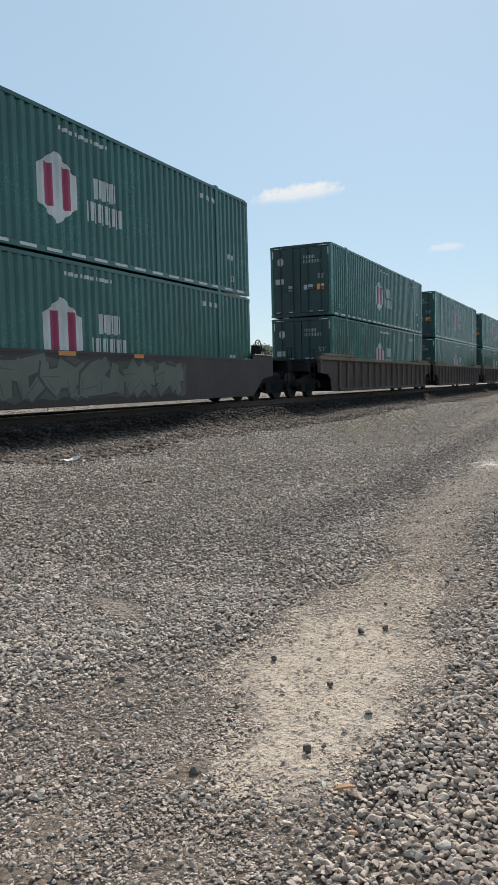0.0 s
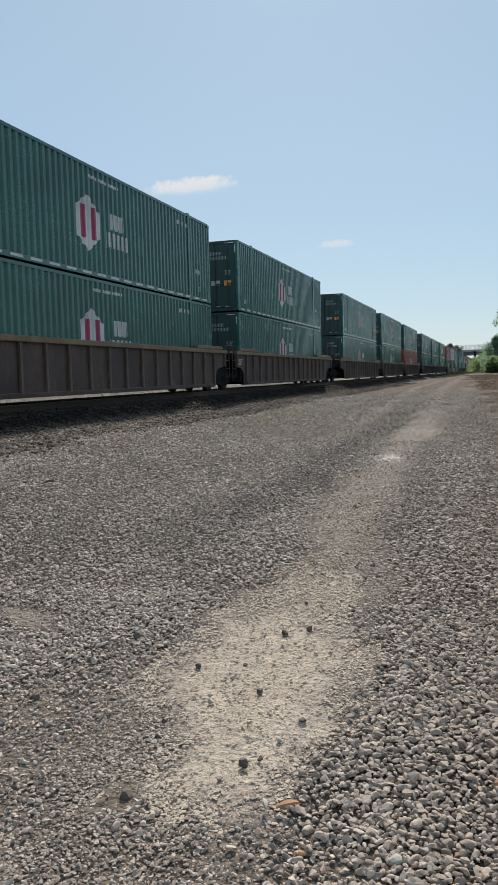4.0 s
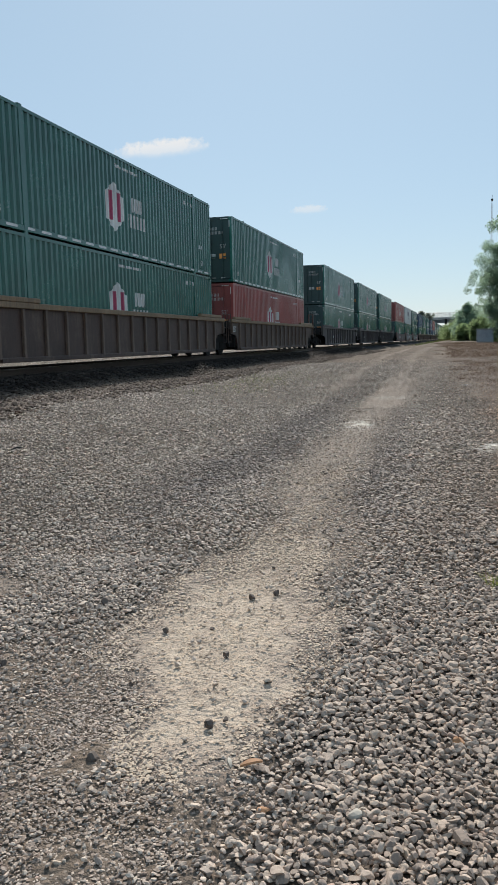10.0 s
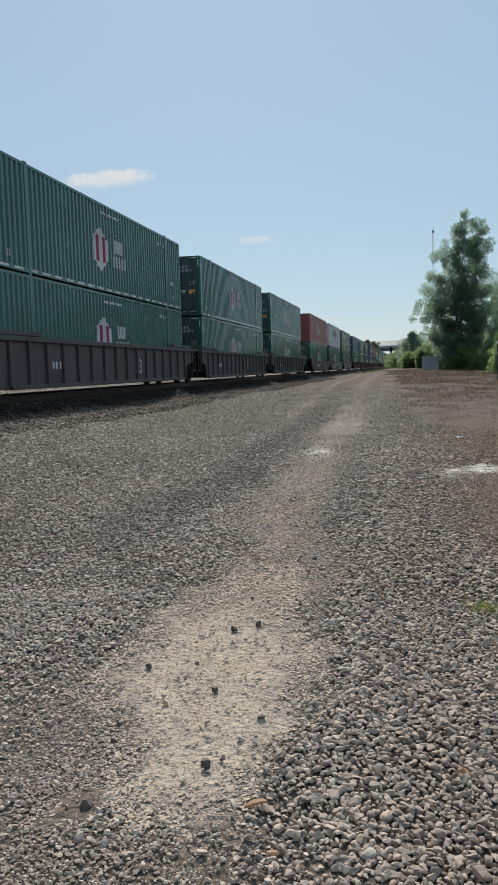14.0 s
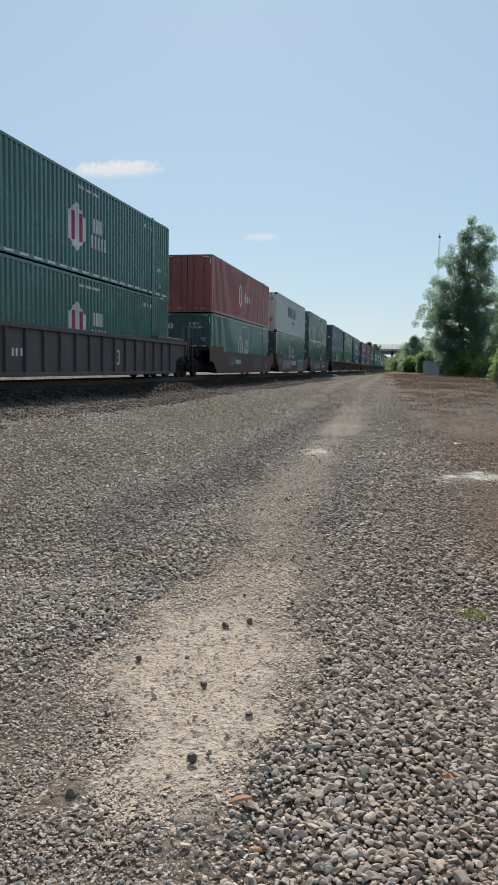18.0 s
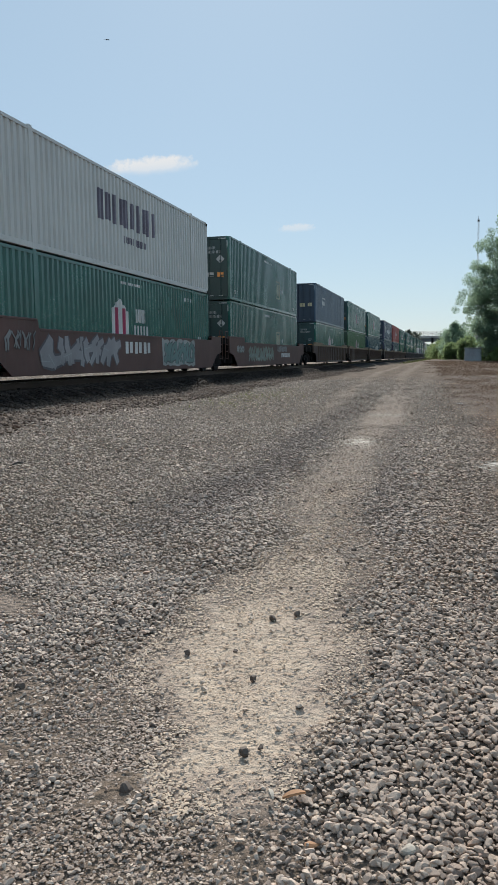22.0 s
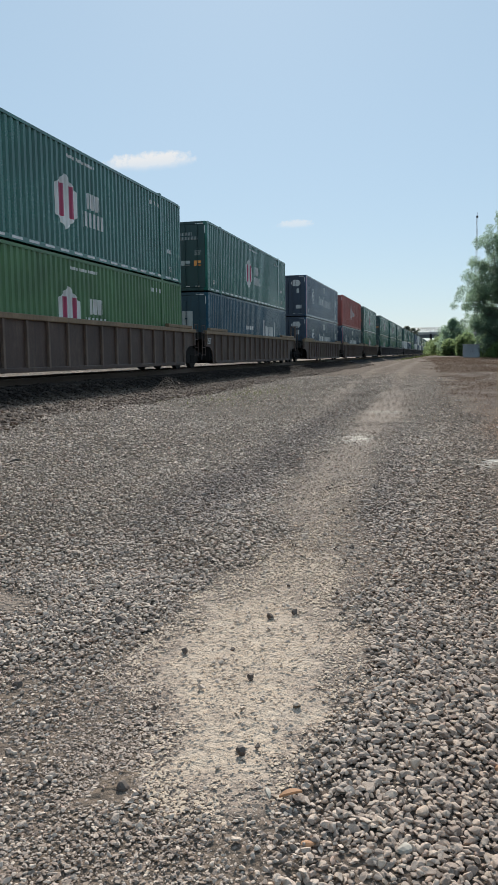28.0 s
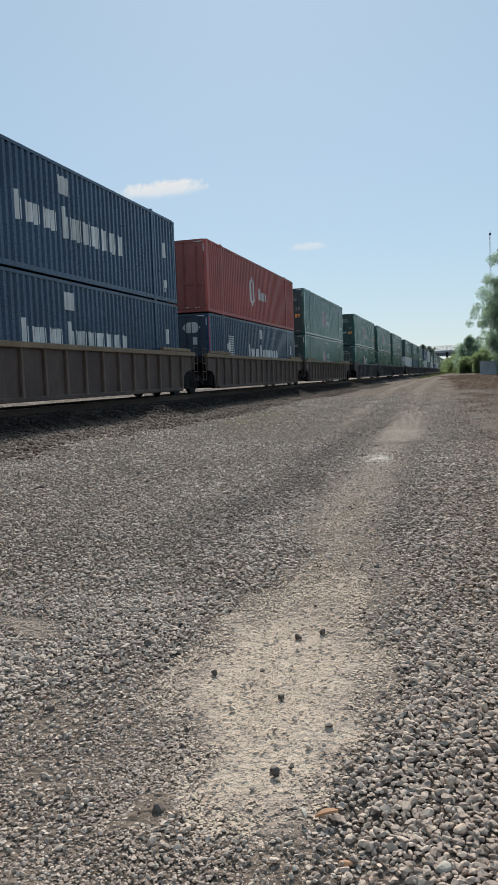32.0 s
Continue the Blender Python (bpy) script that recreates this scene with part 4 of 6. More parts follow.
    if detail:
        for e in (-1, 1):
            part("reflective_strip", shared(f"strip_top{e}", lambda: Shape().box(min(e * 0.78, e * 1.12), max(e * 0.78, e * 1.12), -HY - 0.006, -HY + 0.012, HIGH - 0.13, HIGH - 0.10), W), None, top, "white reflective tape")
            part("reflective_strip", shared(f"strip_side{e}", lambda: Shape().box(min(e * 1.17, e * 1.2), max(e * 1.17, e * 1.2), -HY - 0.006, -HY + 0.004, HIGH - 0.5, HIGH - 0.2), W), None, top, "white reflective tape")
        for k, x0 in enumerate((-1.05, -0.5, 0.3, 0.75)):
            part("reflective_strip", shared(f"strip_low{k}", lambda: Shape().box(x0, x0 + 0.2, -HY - 0.006, -HY + 0.012, 0.2, 0.225), W), None, top, "white reflective tape")
        if livery in ("green", "deep_green"):
            ids = Shape()
            for r, (z, n) in enumerate(((2.3, 4), (2.12, 6))):
                for k in range(n):
                    x0 = 0.14 + k * 0.13
                    ids.box(x0, x0 + 0.022, -HY - 0.006, -HY + 0.006, z, z + 0.13).box(x0 + 0.06, x0 + 0.082, -HY - 0.006, -HY + 0.006, z, z + 0.13)
            tagged(part("marking", shared("marking", lambda: ids, SOFT), None, top, "white identity marking"), kind="stuff")
            if livery == "green":
                lettered(top, "53'", 0.26, SOFT, on_end(0.72, 1.5, -HY - 0.004))
            part("orange_label", shared("orange_label", lambda: Shape().box(0.7, 1.0, -HY - 0.006, -HY + 0.006, 1.05, 1.27), M["mark_orange"]), None, top, "orange warning label")
            part("white_label", shared("white_label", lambda: Shape().box(0.14, 0.52, -HY - 0.006, -HY + 0.006, 1.08, 1.27), SOFT), None, top, "white printed label")
            part("white_label", shared("white_label_b", lambda: Shape().box(-0.52, -0.36, -HY - 0.006, -HY + 0.006, 1.05, 1.27), SOFT), None, top, "white printed label")
            part("white_label", shared("white_label_d", lambda: Shape().box(-1.08, -0.72, -HY - 0.006, -HY + 0.006, 1.35, 1.56), SOFT), None, top, "white printed label")
            if livery == "green":
                loop = [(-0.85 + 0.15 * math.cos(t), 2.24 + 0.18 * math.sin(t)) for t in (math.pi / 2 + k * math.pi / 3 for k in range(6))]
                part("door_badge", shared("door_badge", lambda: Shape().sheet(loop, "y", -HY - 0.006, 0.008), SOFT), None, top, "small white six-sided badge")
            else:
                dia = [(0.85 + 0.2 * math.cos(t), 1.86 + 0.2 * math.sin(t)) for t in (k * math.pi / 2 for k in range(4))]
                part("door_badge", shared("door_diamond", lambda: Shape().sheet(dia, "y", -HY - 0.008, 0.009), SOFT), None, top, "white diamond")
        if livery == "train":
            for cx in (-0.72, 0.55):
                for e in (-1, 1):
                    hx = Shape()
                    hx.sheet([(cx + e * 0.02, 2.12), (cx + e * 0.2, 2.12), (cx + e * 0.38, 2.33), (cx + e * 0.2, 2.54), (cx + e * 0.02, 2.54)], "y", -HY - 0.006, 0.008)
                    part("door_badge", shared(f"door_arrow{cx}{e}", lambda: hx, SOFT), None, top, "pale half of a six-sided emblem")
            for k, (x0, x1, z0, z1) in enumerate(((-1.1, -0.68, 0.95, 1.3), (0.55, 0.95, 0.55, 0.8), (0.6, 0.78, 1.65, 1.95))):
                part("white_label", shared(f"white_label_c{k}", lambda: Shape().box(x0, x1, -HY - 0.006, -HY + 0.006, z0, z1), SOFT), None, top, "white printed label")
            part("red_edge", shared("red_edge", lambda: Shape().box(HX - 0.02, HX + 0.006, -HY - 0.004, -HY + 0.05, 0.15, HIGH - 0.15), M["mark_crimson"]), None, top, "crimson corner stripe")
        if livery == "navy":
            for k, (x0, x1, z0, z1) in enumerate(((0.1, 0.48, 1.15, 1.42), (0.7, 1.0, 1.18, 1.42), (-0.5, -0.32, 0.92, 1.1))):
                part("yellow_label", shared(f"yellow_label{k}", lambda: Shape().box(x0, x1, -HY - 0.006, -HY + 0.006, z0, z1), M["mark_yellow"]), None, top, "pale yellow label")
            for k, (x0, x1, z0, z1) in enumerate(((-1.1, -0.5, 1.95, 2.02), (-1.05, -0.62, 2.1, 2.28))):
                part("door_badge", shared(f"navy_badge{k}", lambda: Shape().box(x0, x1, -HY - 0.006, -HY + 0.006, z0, z1), SOFT), None, top, "white bar of an emblem")
        if paint == "teal_blue":
            for k, (x0, x1) in enumerate(((-1.12, -0.36), (-0.28, 0.04), (0.14, 0.6))):
                part("white_panel", shared(f"white_panel{k}", lambda: Shape().box(x0, x1, -HY - 0.012, -HY + 0.006, 1.22, 2.1, 0.003), SOFT), None, top, "dirty white panel on the door")
        if paint == "white":
            part("red_label", shared("red_label", lambda: Shape().box(0.72, 0.98, -HY - 0.006, -HY + 0.006, 0.72, 0.98), M["mark_red"]), None, top, "bright red warning label")
            bars = Shape()
            for k in range(6):
                bars.box(0.12 + 0.16 * k, 0.21 + 0.16 * k, -HY - 0.006, -HY + 0.006, 2.28, 2.5)
            tagged(part("marking", shared("dark_marking", lambda: bars, M["mark_dark"]), None, top, "dark identity bars"), kind="stuff")
        if livery in ("green", "deep_green", "train"):
            for yy, zz in ((-7.3, 0.35), (6.8, 0.35)):
                lettered(top, "53", 0.24, W, on_side(yy, zz, HX - 0.006))
    return top


CY = -1.2
EMBLEM = -1.0
DISC_MARKS = [
    ("logo", M["mark_white"], [hexagon(EMBLEM, 1.26, 0.66, 2.12, 0.4)], "white six-sided emblem"),
    ("emblem_bar", M["mark_crimson"], [(EMBLEM - 0.41, EMBLEM - 0.15, 0.98, 1.82), (EMBLEM + 0.15, EMBLEM + 0.41, 0.98, 1.82)], "crimson bars"),
    ("lettering", M["mark_white"], word(0.3, 1.42, 0.44, 0.85, 3) + word(0.0, 0.9, 0.44, 1.32, 5), "white word bars"),
    ("small_lettering", M["mark_white"], [(-0.9 + k * 0.18, -0.78 + k * 0.18, 2.56, 2.64) for k in range(10)] + [(5.0 + k * 0.15, 5.08 + k * 0.15, 2.42, 2.55) for k in range(7)] + [(6.62 + k * 0.12, 6.68 + k * 0.12, 0.98, 1.12) for k in range(4)], "white lines of small bars"),
]
OVAL = [
    ("logo", M["mark_white"], [hexagon(CY, 0.95, 0.75, 2.15, 0.35)], "white long emblem"),
    ("emblem_bar", M["red"], [(CY - 0.14, CY + 0.14, 1.0, 1.9)], "red bar"),
    ("lettering", M["mark_white"], word(0.1, 1.15, 0.42, 1.5, 4, (0, 1)), "white word bars"),
]
OVAL_O = [OVAL[0], ("emblem_bar", M["orange_red"], [(CY - 0.14, CY + 0.14, 1.0, 1.9)], "red bar"), OVAL[2]]
WORD_MARKS = [
    ("lettering", M["mark_dark"], word(-2.3, 1.38, 0.86, 4.6, 5, (), 0.1), "dark violet word bars"),
    ("small_lettering", M["mark_dark"], word(-0.5, 0.92, 0.22, 1.8, 8), "dark small word bars"),
]
SMALL_MARKS = [
    ("logo", M["mark_cream"], [(1.9, 1.98, 0.75, 1.75), (1.98, 2.85, 1.68, 1.75), (1.98, 2.85, 0.75, 0.82), (2.77, 2.85, 0.82, 1.68), (2.08, 2.26, 0.92, 1.58), (2.36, 2.52, 0.92, 1.58), (2.6, 2.7, 0.92, 1.58)], "faded cream framed emblem"),
    ("diamond", M["mark_white"], [hexagon(3.5, 0.4, 1.05, 1.45, 0.2)], "white diamond"),
    ("small_lettering", M["mark_white"], [(-1 + k * 0.24, -0.84 + k * 0.24, 2.5, 2.6) for k in range(8)], "white line of small bars"),
]
NAVY = [("lettering", M["mark_white"], [(-4.9, -3.4, 1.95, 2.02), (-4.9, -4.82, 1.2, 2.02), (-3.48, -3.4, 1.2, 2.02)] + word(-4.7, 1.45, 0.3, 1.1, 3) + word(0, 1.6, 0.25, 0.3, 1), "pale framed emblem")]
WIDE_MARKS = [
    ("logo", M["mark_white"], [(-5.4, -4.6, 1.05 + 0.1 * k, 1.1 + 0.1 * k) for k in range(11)] + [hexagon(-5.3, 0.5, 1.3, 1.95, 0.3)], "white striped emblem"),
    ("lettering", M["mark_white"], word(-2.1, 1.15, 0.5, 2.0, 5, (0,)) + word(0.1, 1.05, 0.6, 3.6, 10, (0,)), "white word bars"),
    ("white_label", M["mark_white"], [(-0.1, 0.42, 2.15, 2.6), (6.9, 7.2, 1.5, 2.0), (6.9, 7.2, 0.5, 0.75)], "white square"),
]
BRACKET_MARKS = [
    ("lettering", M["mark_white"], [(2.2, 2.34, 0.9, 2.1), (2.2, 2.5, 1.95, 2.1), (4.9, 5.04, 0.9, 2.1), (4.74, 5.04, 1.95, 2.1)] + word(2.75, 1.15, 0.65, 1.9, 3), "pale bracketed word bars"),
    ("small_lettering", M["mark_white"], word(-1.5, 1.5, 0.2, 1.4, 7), "small pale bars"),
]
TAN = [("logo", M["mark_white"], [hexagon(CY, 0.8, 0.75, 1.9, 0.3)], "white emblem")]

KINDS = {
    "green": ("green", "dark green corrugated container with a white emblem", DISC_MARKS, True, "green"),
    "faded_red": ("red", "faded red corrugated container with a white emblem", DISC_MARKS, True, "green"),
    "pale_green": ("light_green", "light green corrugated container with a white emblem", DISC_MARKS, True, "green"),
    "red": ("red", "dull red corrugated container with a long white emblem", OVAL, True, "plain"),
    "orange": ("orange_red", "orange red corrugated container with a white emblem", OVAL_O, True, "plain"),
    "white": ("white", "dirty white corrugated container with dark word bars", WORD_MARKS, True, "plain"),
    "deep_green": ("dark_green", "deep green container with a small cream emblem", SMALL_MARKS, True, "deep_green"),
    "navy": ("navy", "navy blue corrugated container with a framed emblem", NAVY, True, "navy"),
    "dark_blue": ("blue", "dark blue corrugated container with white word bars", WIDE_MARKS, True, "train"),
    "blue_green": ("teal_blue", "blue green corrugated container with bracketed bars", BRACKET_MARKS, True, "plain"),
    "far_green": ("dark_green", "dark green corrugated container far along the train", TAN, False, "plain"),
    "far_white": ("white", "grey white corrugated container far along the train", [], False, "plain"),
    "far_blue": ("navy", "navy corrugated container far along the train", TAN, False, "plain"),
    "far_red": ("orange_red", "red corrugated container far along the train", [], False, "plain"),
}
PROTO = {}


def placed(proto, make, m):
    """The first one made is used itself, later ones are copies of it."""
    if proto not in PROTO:
        PROTO[proto] = make()
        PROTO[proto].matrix_world = m
        return PROTO[proto]
    return copy_thing(PROTO[proto], m)


# ---- well cars ----
def truck(parent, y, side_label=""):
    """A two-axle bogie: side frames, bolster, four wheels and axles."""
    t = part("truck", shared("bolster", lambda: Shape().box(-1.05, 1.05, -0.22, 0.22, 0.45, 0.75, 0.04).box(-0.9, 0.9, -1.0, 1.0, 0.42, 0.55), M["steel_dark"]), None, parent)
    t.location = (0, y, 0)
    for s in (-1, 1):
        def frame_():
            q = Shape()
            loop = [(-1.2, 0.42), (-0.95, 0.3), (-0.45, 0.22), (0.45, 0.22), (0.95, 0.3), (1.2, 0.42), (1.2, 0.62), (0.6, 0.72), (0.35, 0.82), (-0.35, 0.82), (-0.6, 0.72), (-1.2, 0.62)]
            q.sheet(loop, "x", s * 1.02 - 0.06, 0.12)
            for yy in (-0.89, 0.89):
                q.rod((s * 1.0, yy, 0.46), (s * 1.22, yy, 0.46), 0.13, n=10)
            for yy in (-0.15, 0.0, 0.15):
                q.rod((s * 1.07, yy, 0.3), (s * 1.07, yy, 0.55), 0.07, n=8)
            return q
        part("side_frame", shared(f"side_frame{s}", frame_, M["steel_dark"]), None, t)
    for yy in (-0.89, 0.89):
        for s in (-1, 1):
            def wheel():
                q = Shape().rod((s * 0.69, 0, 0), (s * 0.80, 0, 0), 0.46, n=24)
                return q.rod((s * 0.665, 0, 0), (s * 0.69, 0, 0), 0.49, n=24).rod((s * 0.80, 0, 0), (s * 0.86, 0, 0), 0.16, n=12)
            w = part("wheel", shared(f"wheel{s}", wheel, M["wheel"]), None, t)
            w.location = (0, yy, 0.46)
        ax = part("axle", shared("axle", lambda: Shape().rod((-0.95, 0, 0), (0.95, 0, 0), 0.08, n=10), M["wheel"]), None, t)
        ax.location = (0, yy, 0.46)
    return t


GRAFFITI = random.Random(11)


def ragged(y0, y1, z0, z1, jag):
    """A loop with jagged top, bottom and sides."""
    n = max(4, int((y1 - y0) / 0.22))
    r = GRAFFITI.uniform
    low = [(y0 + (y1 - y0) * k / n + r(-0.05, 0.05), z0 + r(0, jag)) for k in range(n + 1)]
    high = [(y1 - (y1 - y0) * k / n + r(-0.05, 0.05), z1 - r(0, jag)) for k in range(n + 1)]
    return low + high


def stroke(shape, pts, w, at, thick=0.002):
    """A flat sprayed line through pts (y, z), tapering at both ends."""
    n = len(pts)
    left, right = [], []
    for k, (p, q) in enumerate(pts):
        (a, b), (c, d) = pts[max(0, k - 1)], pts[min(n - 1, k + 1)]
        l = math.hypot(c - a, d - b) or 1
        h = w * (0.35 if k in (0, n - 1) else 0.5)
        left.append((p - (d - b) / l * h, q + (c - a) / l * h))
        right.append((p + (d - b) / l * h, q - (c - a) / l * h))
    for k in range(n - 1):
        shape.sheet([right[k], right[k + 1], left[k + 1], left[k]], "x", at, thick)


def spray(letters, y0, y1, z0, z1, width=0.13, panel=True, slant=0.1):
    """Wild sprayed lettering: a ragged field, bent pale strokes over it and thin dark edges."""
    r = GRAFFITI.uniform
    field, pale, dark = Shape(), Shape(), Shape()
    if panel:
        loop = ragged(y0 - 0.12, y1 + 0.12, z0, z1, 0.16)
        m = len(loop) // 2
        for k in range(m - 1):
            field.sheet([loop[k], loop[k + 1], loop[2 * m - 2 - k], loop[2 * m - 1 - k]], "x", 1.535, 0.004)
    step = (y1 - y0) / letters
    for k in range(letters):
        cy, h = y0 + (k + 0.5) * step, z1 - z0
        for i in range(5):
            a = cy + step * (i - 2) * 0.21 + r(-0.05, 0.05)
            bend, foot = step * r(-0.22, 0.22), step * r(-0.3, 0.3)
            l = [(a - foot * 0.5 - slant * h * 0.5, z0 + h * r(0.02, 0.25)), (a + bend * 0.7, z0 + h * 0.36), (a + bend, z0 + h * 0.55), (a - bend * 0.4 + slant * h * 0.3, z0 + h * 0.78), (a + foot + slant * h * 0.5, z0 + h * r(0.84, 0.99))]
            stroke(dark, [(p + 0.4 * width, q - 0.03) for p, q in l], width * r(0.4, 0.9), 1.541 + 0.0004 * i + 0.0001 * (k % 3))
            stroke(pale, l, width * r(0.5, 1.3), 1.545 + 0.0004 * i + 0.0001 * (k % 3))
    return field, pale, dark


def throw_up(letters, y0, y1, z0, z1, rim=0.07, halo_on=True, body_width=0.3):
    """Fat tangled spray work that spells nothing: a jagged field, outlines, bent bodies and thin highlights."""
    r = GRAFFITI.uniform
    halo, dark, body, shine = Shape(), Shape(), Shape(), Shape()
    step, h = (y1 - y0) / letters, z1 - z0
    if halo_on:
        loop = ragged(y0 - 0.16, y1 + 0.16, z0, z1, 0.13)
        m = len(loop) // 2
        for k in range(m - 1):
            halo.sheet([loop[k], loop[k + 1], loop[2 * m - 2 - k], loop[2 * m - 1 - k]], "x", 1.535, 0.003)
    for k in range(letters):
        cy, cz, lean = y0 + (k + 0.5) * step, (z0 + z1) / 2, r(0.0, 0.3)
        forms = []
        for o in (-0.34, 0.0, 0.34):
            e = r(-0.2, 0.2)
            forms.append([(o - e, r(-0.46, -0.3)), (o + r(-0.22, 0.22), r(-0.18, 0.0)), (o + r(-0.22, 0.22), r(0.08, 0.24)), (o + e, r(0.32, 0.46))])
        z = r(-0.3, 0.3)
        forms.append([(-0.5, z), (-0.1, z + r(-0.12, 0.12)), (0.5, z + r(-0.2, 0.2))])
        for i, form in enumerate(forms):
            pts = [(cy + step * p + lean * q * h, cz + 0.88 * h * q) for p, q in form]
            x = 1.5395 + 0.0013 * k
            wide = body_width * step * r(0.7, 1.1)
            stroke(dark, pts, wide + 2 * rim, x + 0.00015 * i, 0.0001)
            stroke(body, pts, wide, x + 0.0007 + 0.0001 * i, 0.00005)
            stroke(shine, [(p - 0.07 * step, q + 0.02) for p, q in pts[:2]], 0.03, x + 0.0012 + 0.00002 * i, 0.00001)
    return halo, dark, body, shine


def plain_bars(y0, y1, z0, z1, count):
    """Upright stencil bars in place of figures or words."""
    s, step = Shape(), (y1 - y0) / count
    for k in range(count):
        s.box(1.541, 1.545, y0 + k * step, y0 + (k + 0.3) * step, z0, z1).box(1.541, 1.545, y0 + (k + 0.45) * step, y0 + (k + 0.75) * step, z0 + 0.02, z1)
    return s


def well_car(style, lead, tail, marks):
    """One well unit: side walls, ribs, top chords, floor, end platforms, ladders, trucks and couplers.
    lead / tail: 'free' for an end with its own coupler, 'joint' for an end that shares a truck, 'none' for an end carried by the next unit."""
    top = new("well_car")
    skin = {"ribbed": "car_brown", "dark": "car_dark", "grey": "car_grey", "red": "car_red"}[style]
    tagged(top, {"ribbed": "brown ribbed steel well car with tan top chord", "dark": "grimy dark ribbed steel well car",
                 "grey": "grey smooth-sided well car covered in graffiti", "red": "rust red smooth-sided well car with graffiti"}[style], "railcar", "well cars of the train")
    p = M[skin]
    chord = M["chord_tan"] if style == "ribbed" else p
    half = 9.1
    ends = {-1: lead, 1: tail}
    smooth_side = style in ("grey", "red")
    reach = {e: (9.25 if smooth_side else 10.15) if ends[e] == "free" else half for e in ends}
    form = f"{lead == 'free'}{tail == 'free'}{smooth_side}"
    for s in (-1, 1):
        x0 = (1.40 if s > 0 else -1.44) + (0.09 * s if smooth_side else 0)
        def wall():
            # the lower edge lifts over the trucks at both ends
            loop = []
            for e in (-1, 1):
                cut = 8.62 if ends[e] == "free" and not smooth_side else 7.95
                side = [(e * reach[e], 1.52), (e * reach[e], 0.92), (e * (cut + 0.42), 0.86), (e * (cut + 0.12), 0.68), (e * cut, 0.19)]
                if smooth_side:
                    step, rise = (6.4, 1.52) if e < 0 else (7.75, 1.44)
                    side = [(e * step, 1.30), (e * (step + 0.05), rise), (e * (reach[e] - 0.06), rise), (e * reach[e], rise - 0.1), (e * reach[e], 0.80), (e * (cut + 0.5), 0.70), (e * (cut - 0.25), 0.19)]
                loop += side if e < 0 else side[::-1]
            return Shape().sheet(loop, "x", x0, 0.04)
        part("side_wall", shared(f"side_wall{s}{form}", wall, p), None, top)
        if smooth_side:
            part("top_chord", shared(f"top_chord{s}{form}", lambda: Shape().box(min(s * 1.42, s * 1.535), max(s * 1.42, s * 1.535), -6.35, 7.7, 1.22, 1.305, 0.015), chord), None, top)
        else:
            part("top_chord", shared(f"top_chord{s}{form}", lambda: Shape().box(min(s * 1.38, s * 1.535), max(s * 1.38, s * 1.535), -reach[-1], reach[1], 1.40, 1.54, 0.015), chord), None, top, "tan top chord" if style == "ribbed" else "")
        part("bottom_sill", shared(f"bottom_sill{s}", lambda: Shape().box(min(s * 1.2, s * 1.52), max(s * 1.2, s * 1.52), -7.7, 7.7, 0.175, 0.29, 0.015), p), None, top)
        for e in (-1, 1):
            part("end_chord", shared(f"end_chord{s}{e}{form}_low", lambda: Shape().box(min(s * 1.39, s * 1.54), max(s * 1.39, s * 1.54), min(e * (reach[e] - 0.07), 6.5 * e if e < 0 else 7.85), max(e * (reach[e] - 0.07), 6.5 * e if e < 0 else 7.85), 1.47 if e < 0 else 1.39, 1.535 if e < 0 else 1.455, 0.015), p), None, top) if smooth_side else part("end_chord", shared(f"end_chord{s}{e}{form}", lambda: Shape().box(min(s * 1.39, s * 1.54), max(s * 1.39, s * 1.54), min(e * (reach[e] - 0.5), e * 6.0), max(e * (reach[e] - 0.5), e * 6.0), 1.545, 1.66, 0.015), chord if style != "dark" else p), None, top)
        if not smooth_side:
            rib = shared(f"rib{s}", lambda: Shape().box(min(s * 1.44, s * 1.52), max(s * 1.44, s * 1.52), -0.045, 0.045, 0.26, 1.40, 0.01), M["car_rib"] if style == "ribbed" else p)
            short = shared(f"short_rib{s}", lambda: Shape().box(min(s * 1.44, s * 1.52), max(s * 1.44, s * 1.52), -0.045, 0.045, 0.93, 1.40, 0.01), M["car_rib"] if style == "ribbed" else p)
            n = 16
            for k in range(n):
                r = part("rib", rib, None, top)
                r.location = (0, -7.75 + k * 15.5 / (n - 1), 0)
            for e in (-1, 1):
                r = part("rib", short, None, top)
                r.location = (0, e * (reach[e] - 0.12), 0)
    part("well_floor", shared("well_floor", lambda: Shape().box(-1.3, 1.3, -7.7, 7.7, 0.20, 0.25).box(-1.3, -1.1, -7.7, 7.7, 0.25, 0.29).box(1.1, 1.3, -7.7, 7.7, 0.25, 0.29), M["steel_dark"]), None, top)
    for e, kind in ((-1, lead), (1, tail)):
        out = 2.1 if kind == "free" else 0.5
        part("bulkhead", shared(f"bulkhead{e}", lambda: Shape().box(-1.39, 1.39, min(e * 8.2, e * 8.3), max(e * 8.2, e * 8.3), 0.3, 1.5, 0.02), M["steel_dark"]), None, top)
        def platform():
            y0, y1 = sorted((e * 8.3, e * (half + out)))
            q = Shape().box(-0.5, 0.5, y0, y1, 0.78, 1.2, 0.03)
            q.box(-1.39, 1.39, min(e * 8.3, e * reach[e]), max(e * 8.3, e * reach[e]), 1.2, 1.36)
            if kind == "free":
                a, b = sorted((e * (half + out - 0.3), e * (half + out)))
                q.box(-1.4, 1.4, a, b, 0.95, 1.3, 0.03)
                q.box(-1.3, 1.3, min(e * reach[e], b if e > 0 else a), max(e * reach[e], b if e > 0 else a), 1.3, 1.34)
            return q
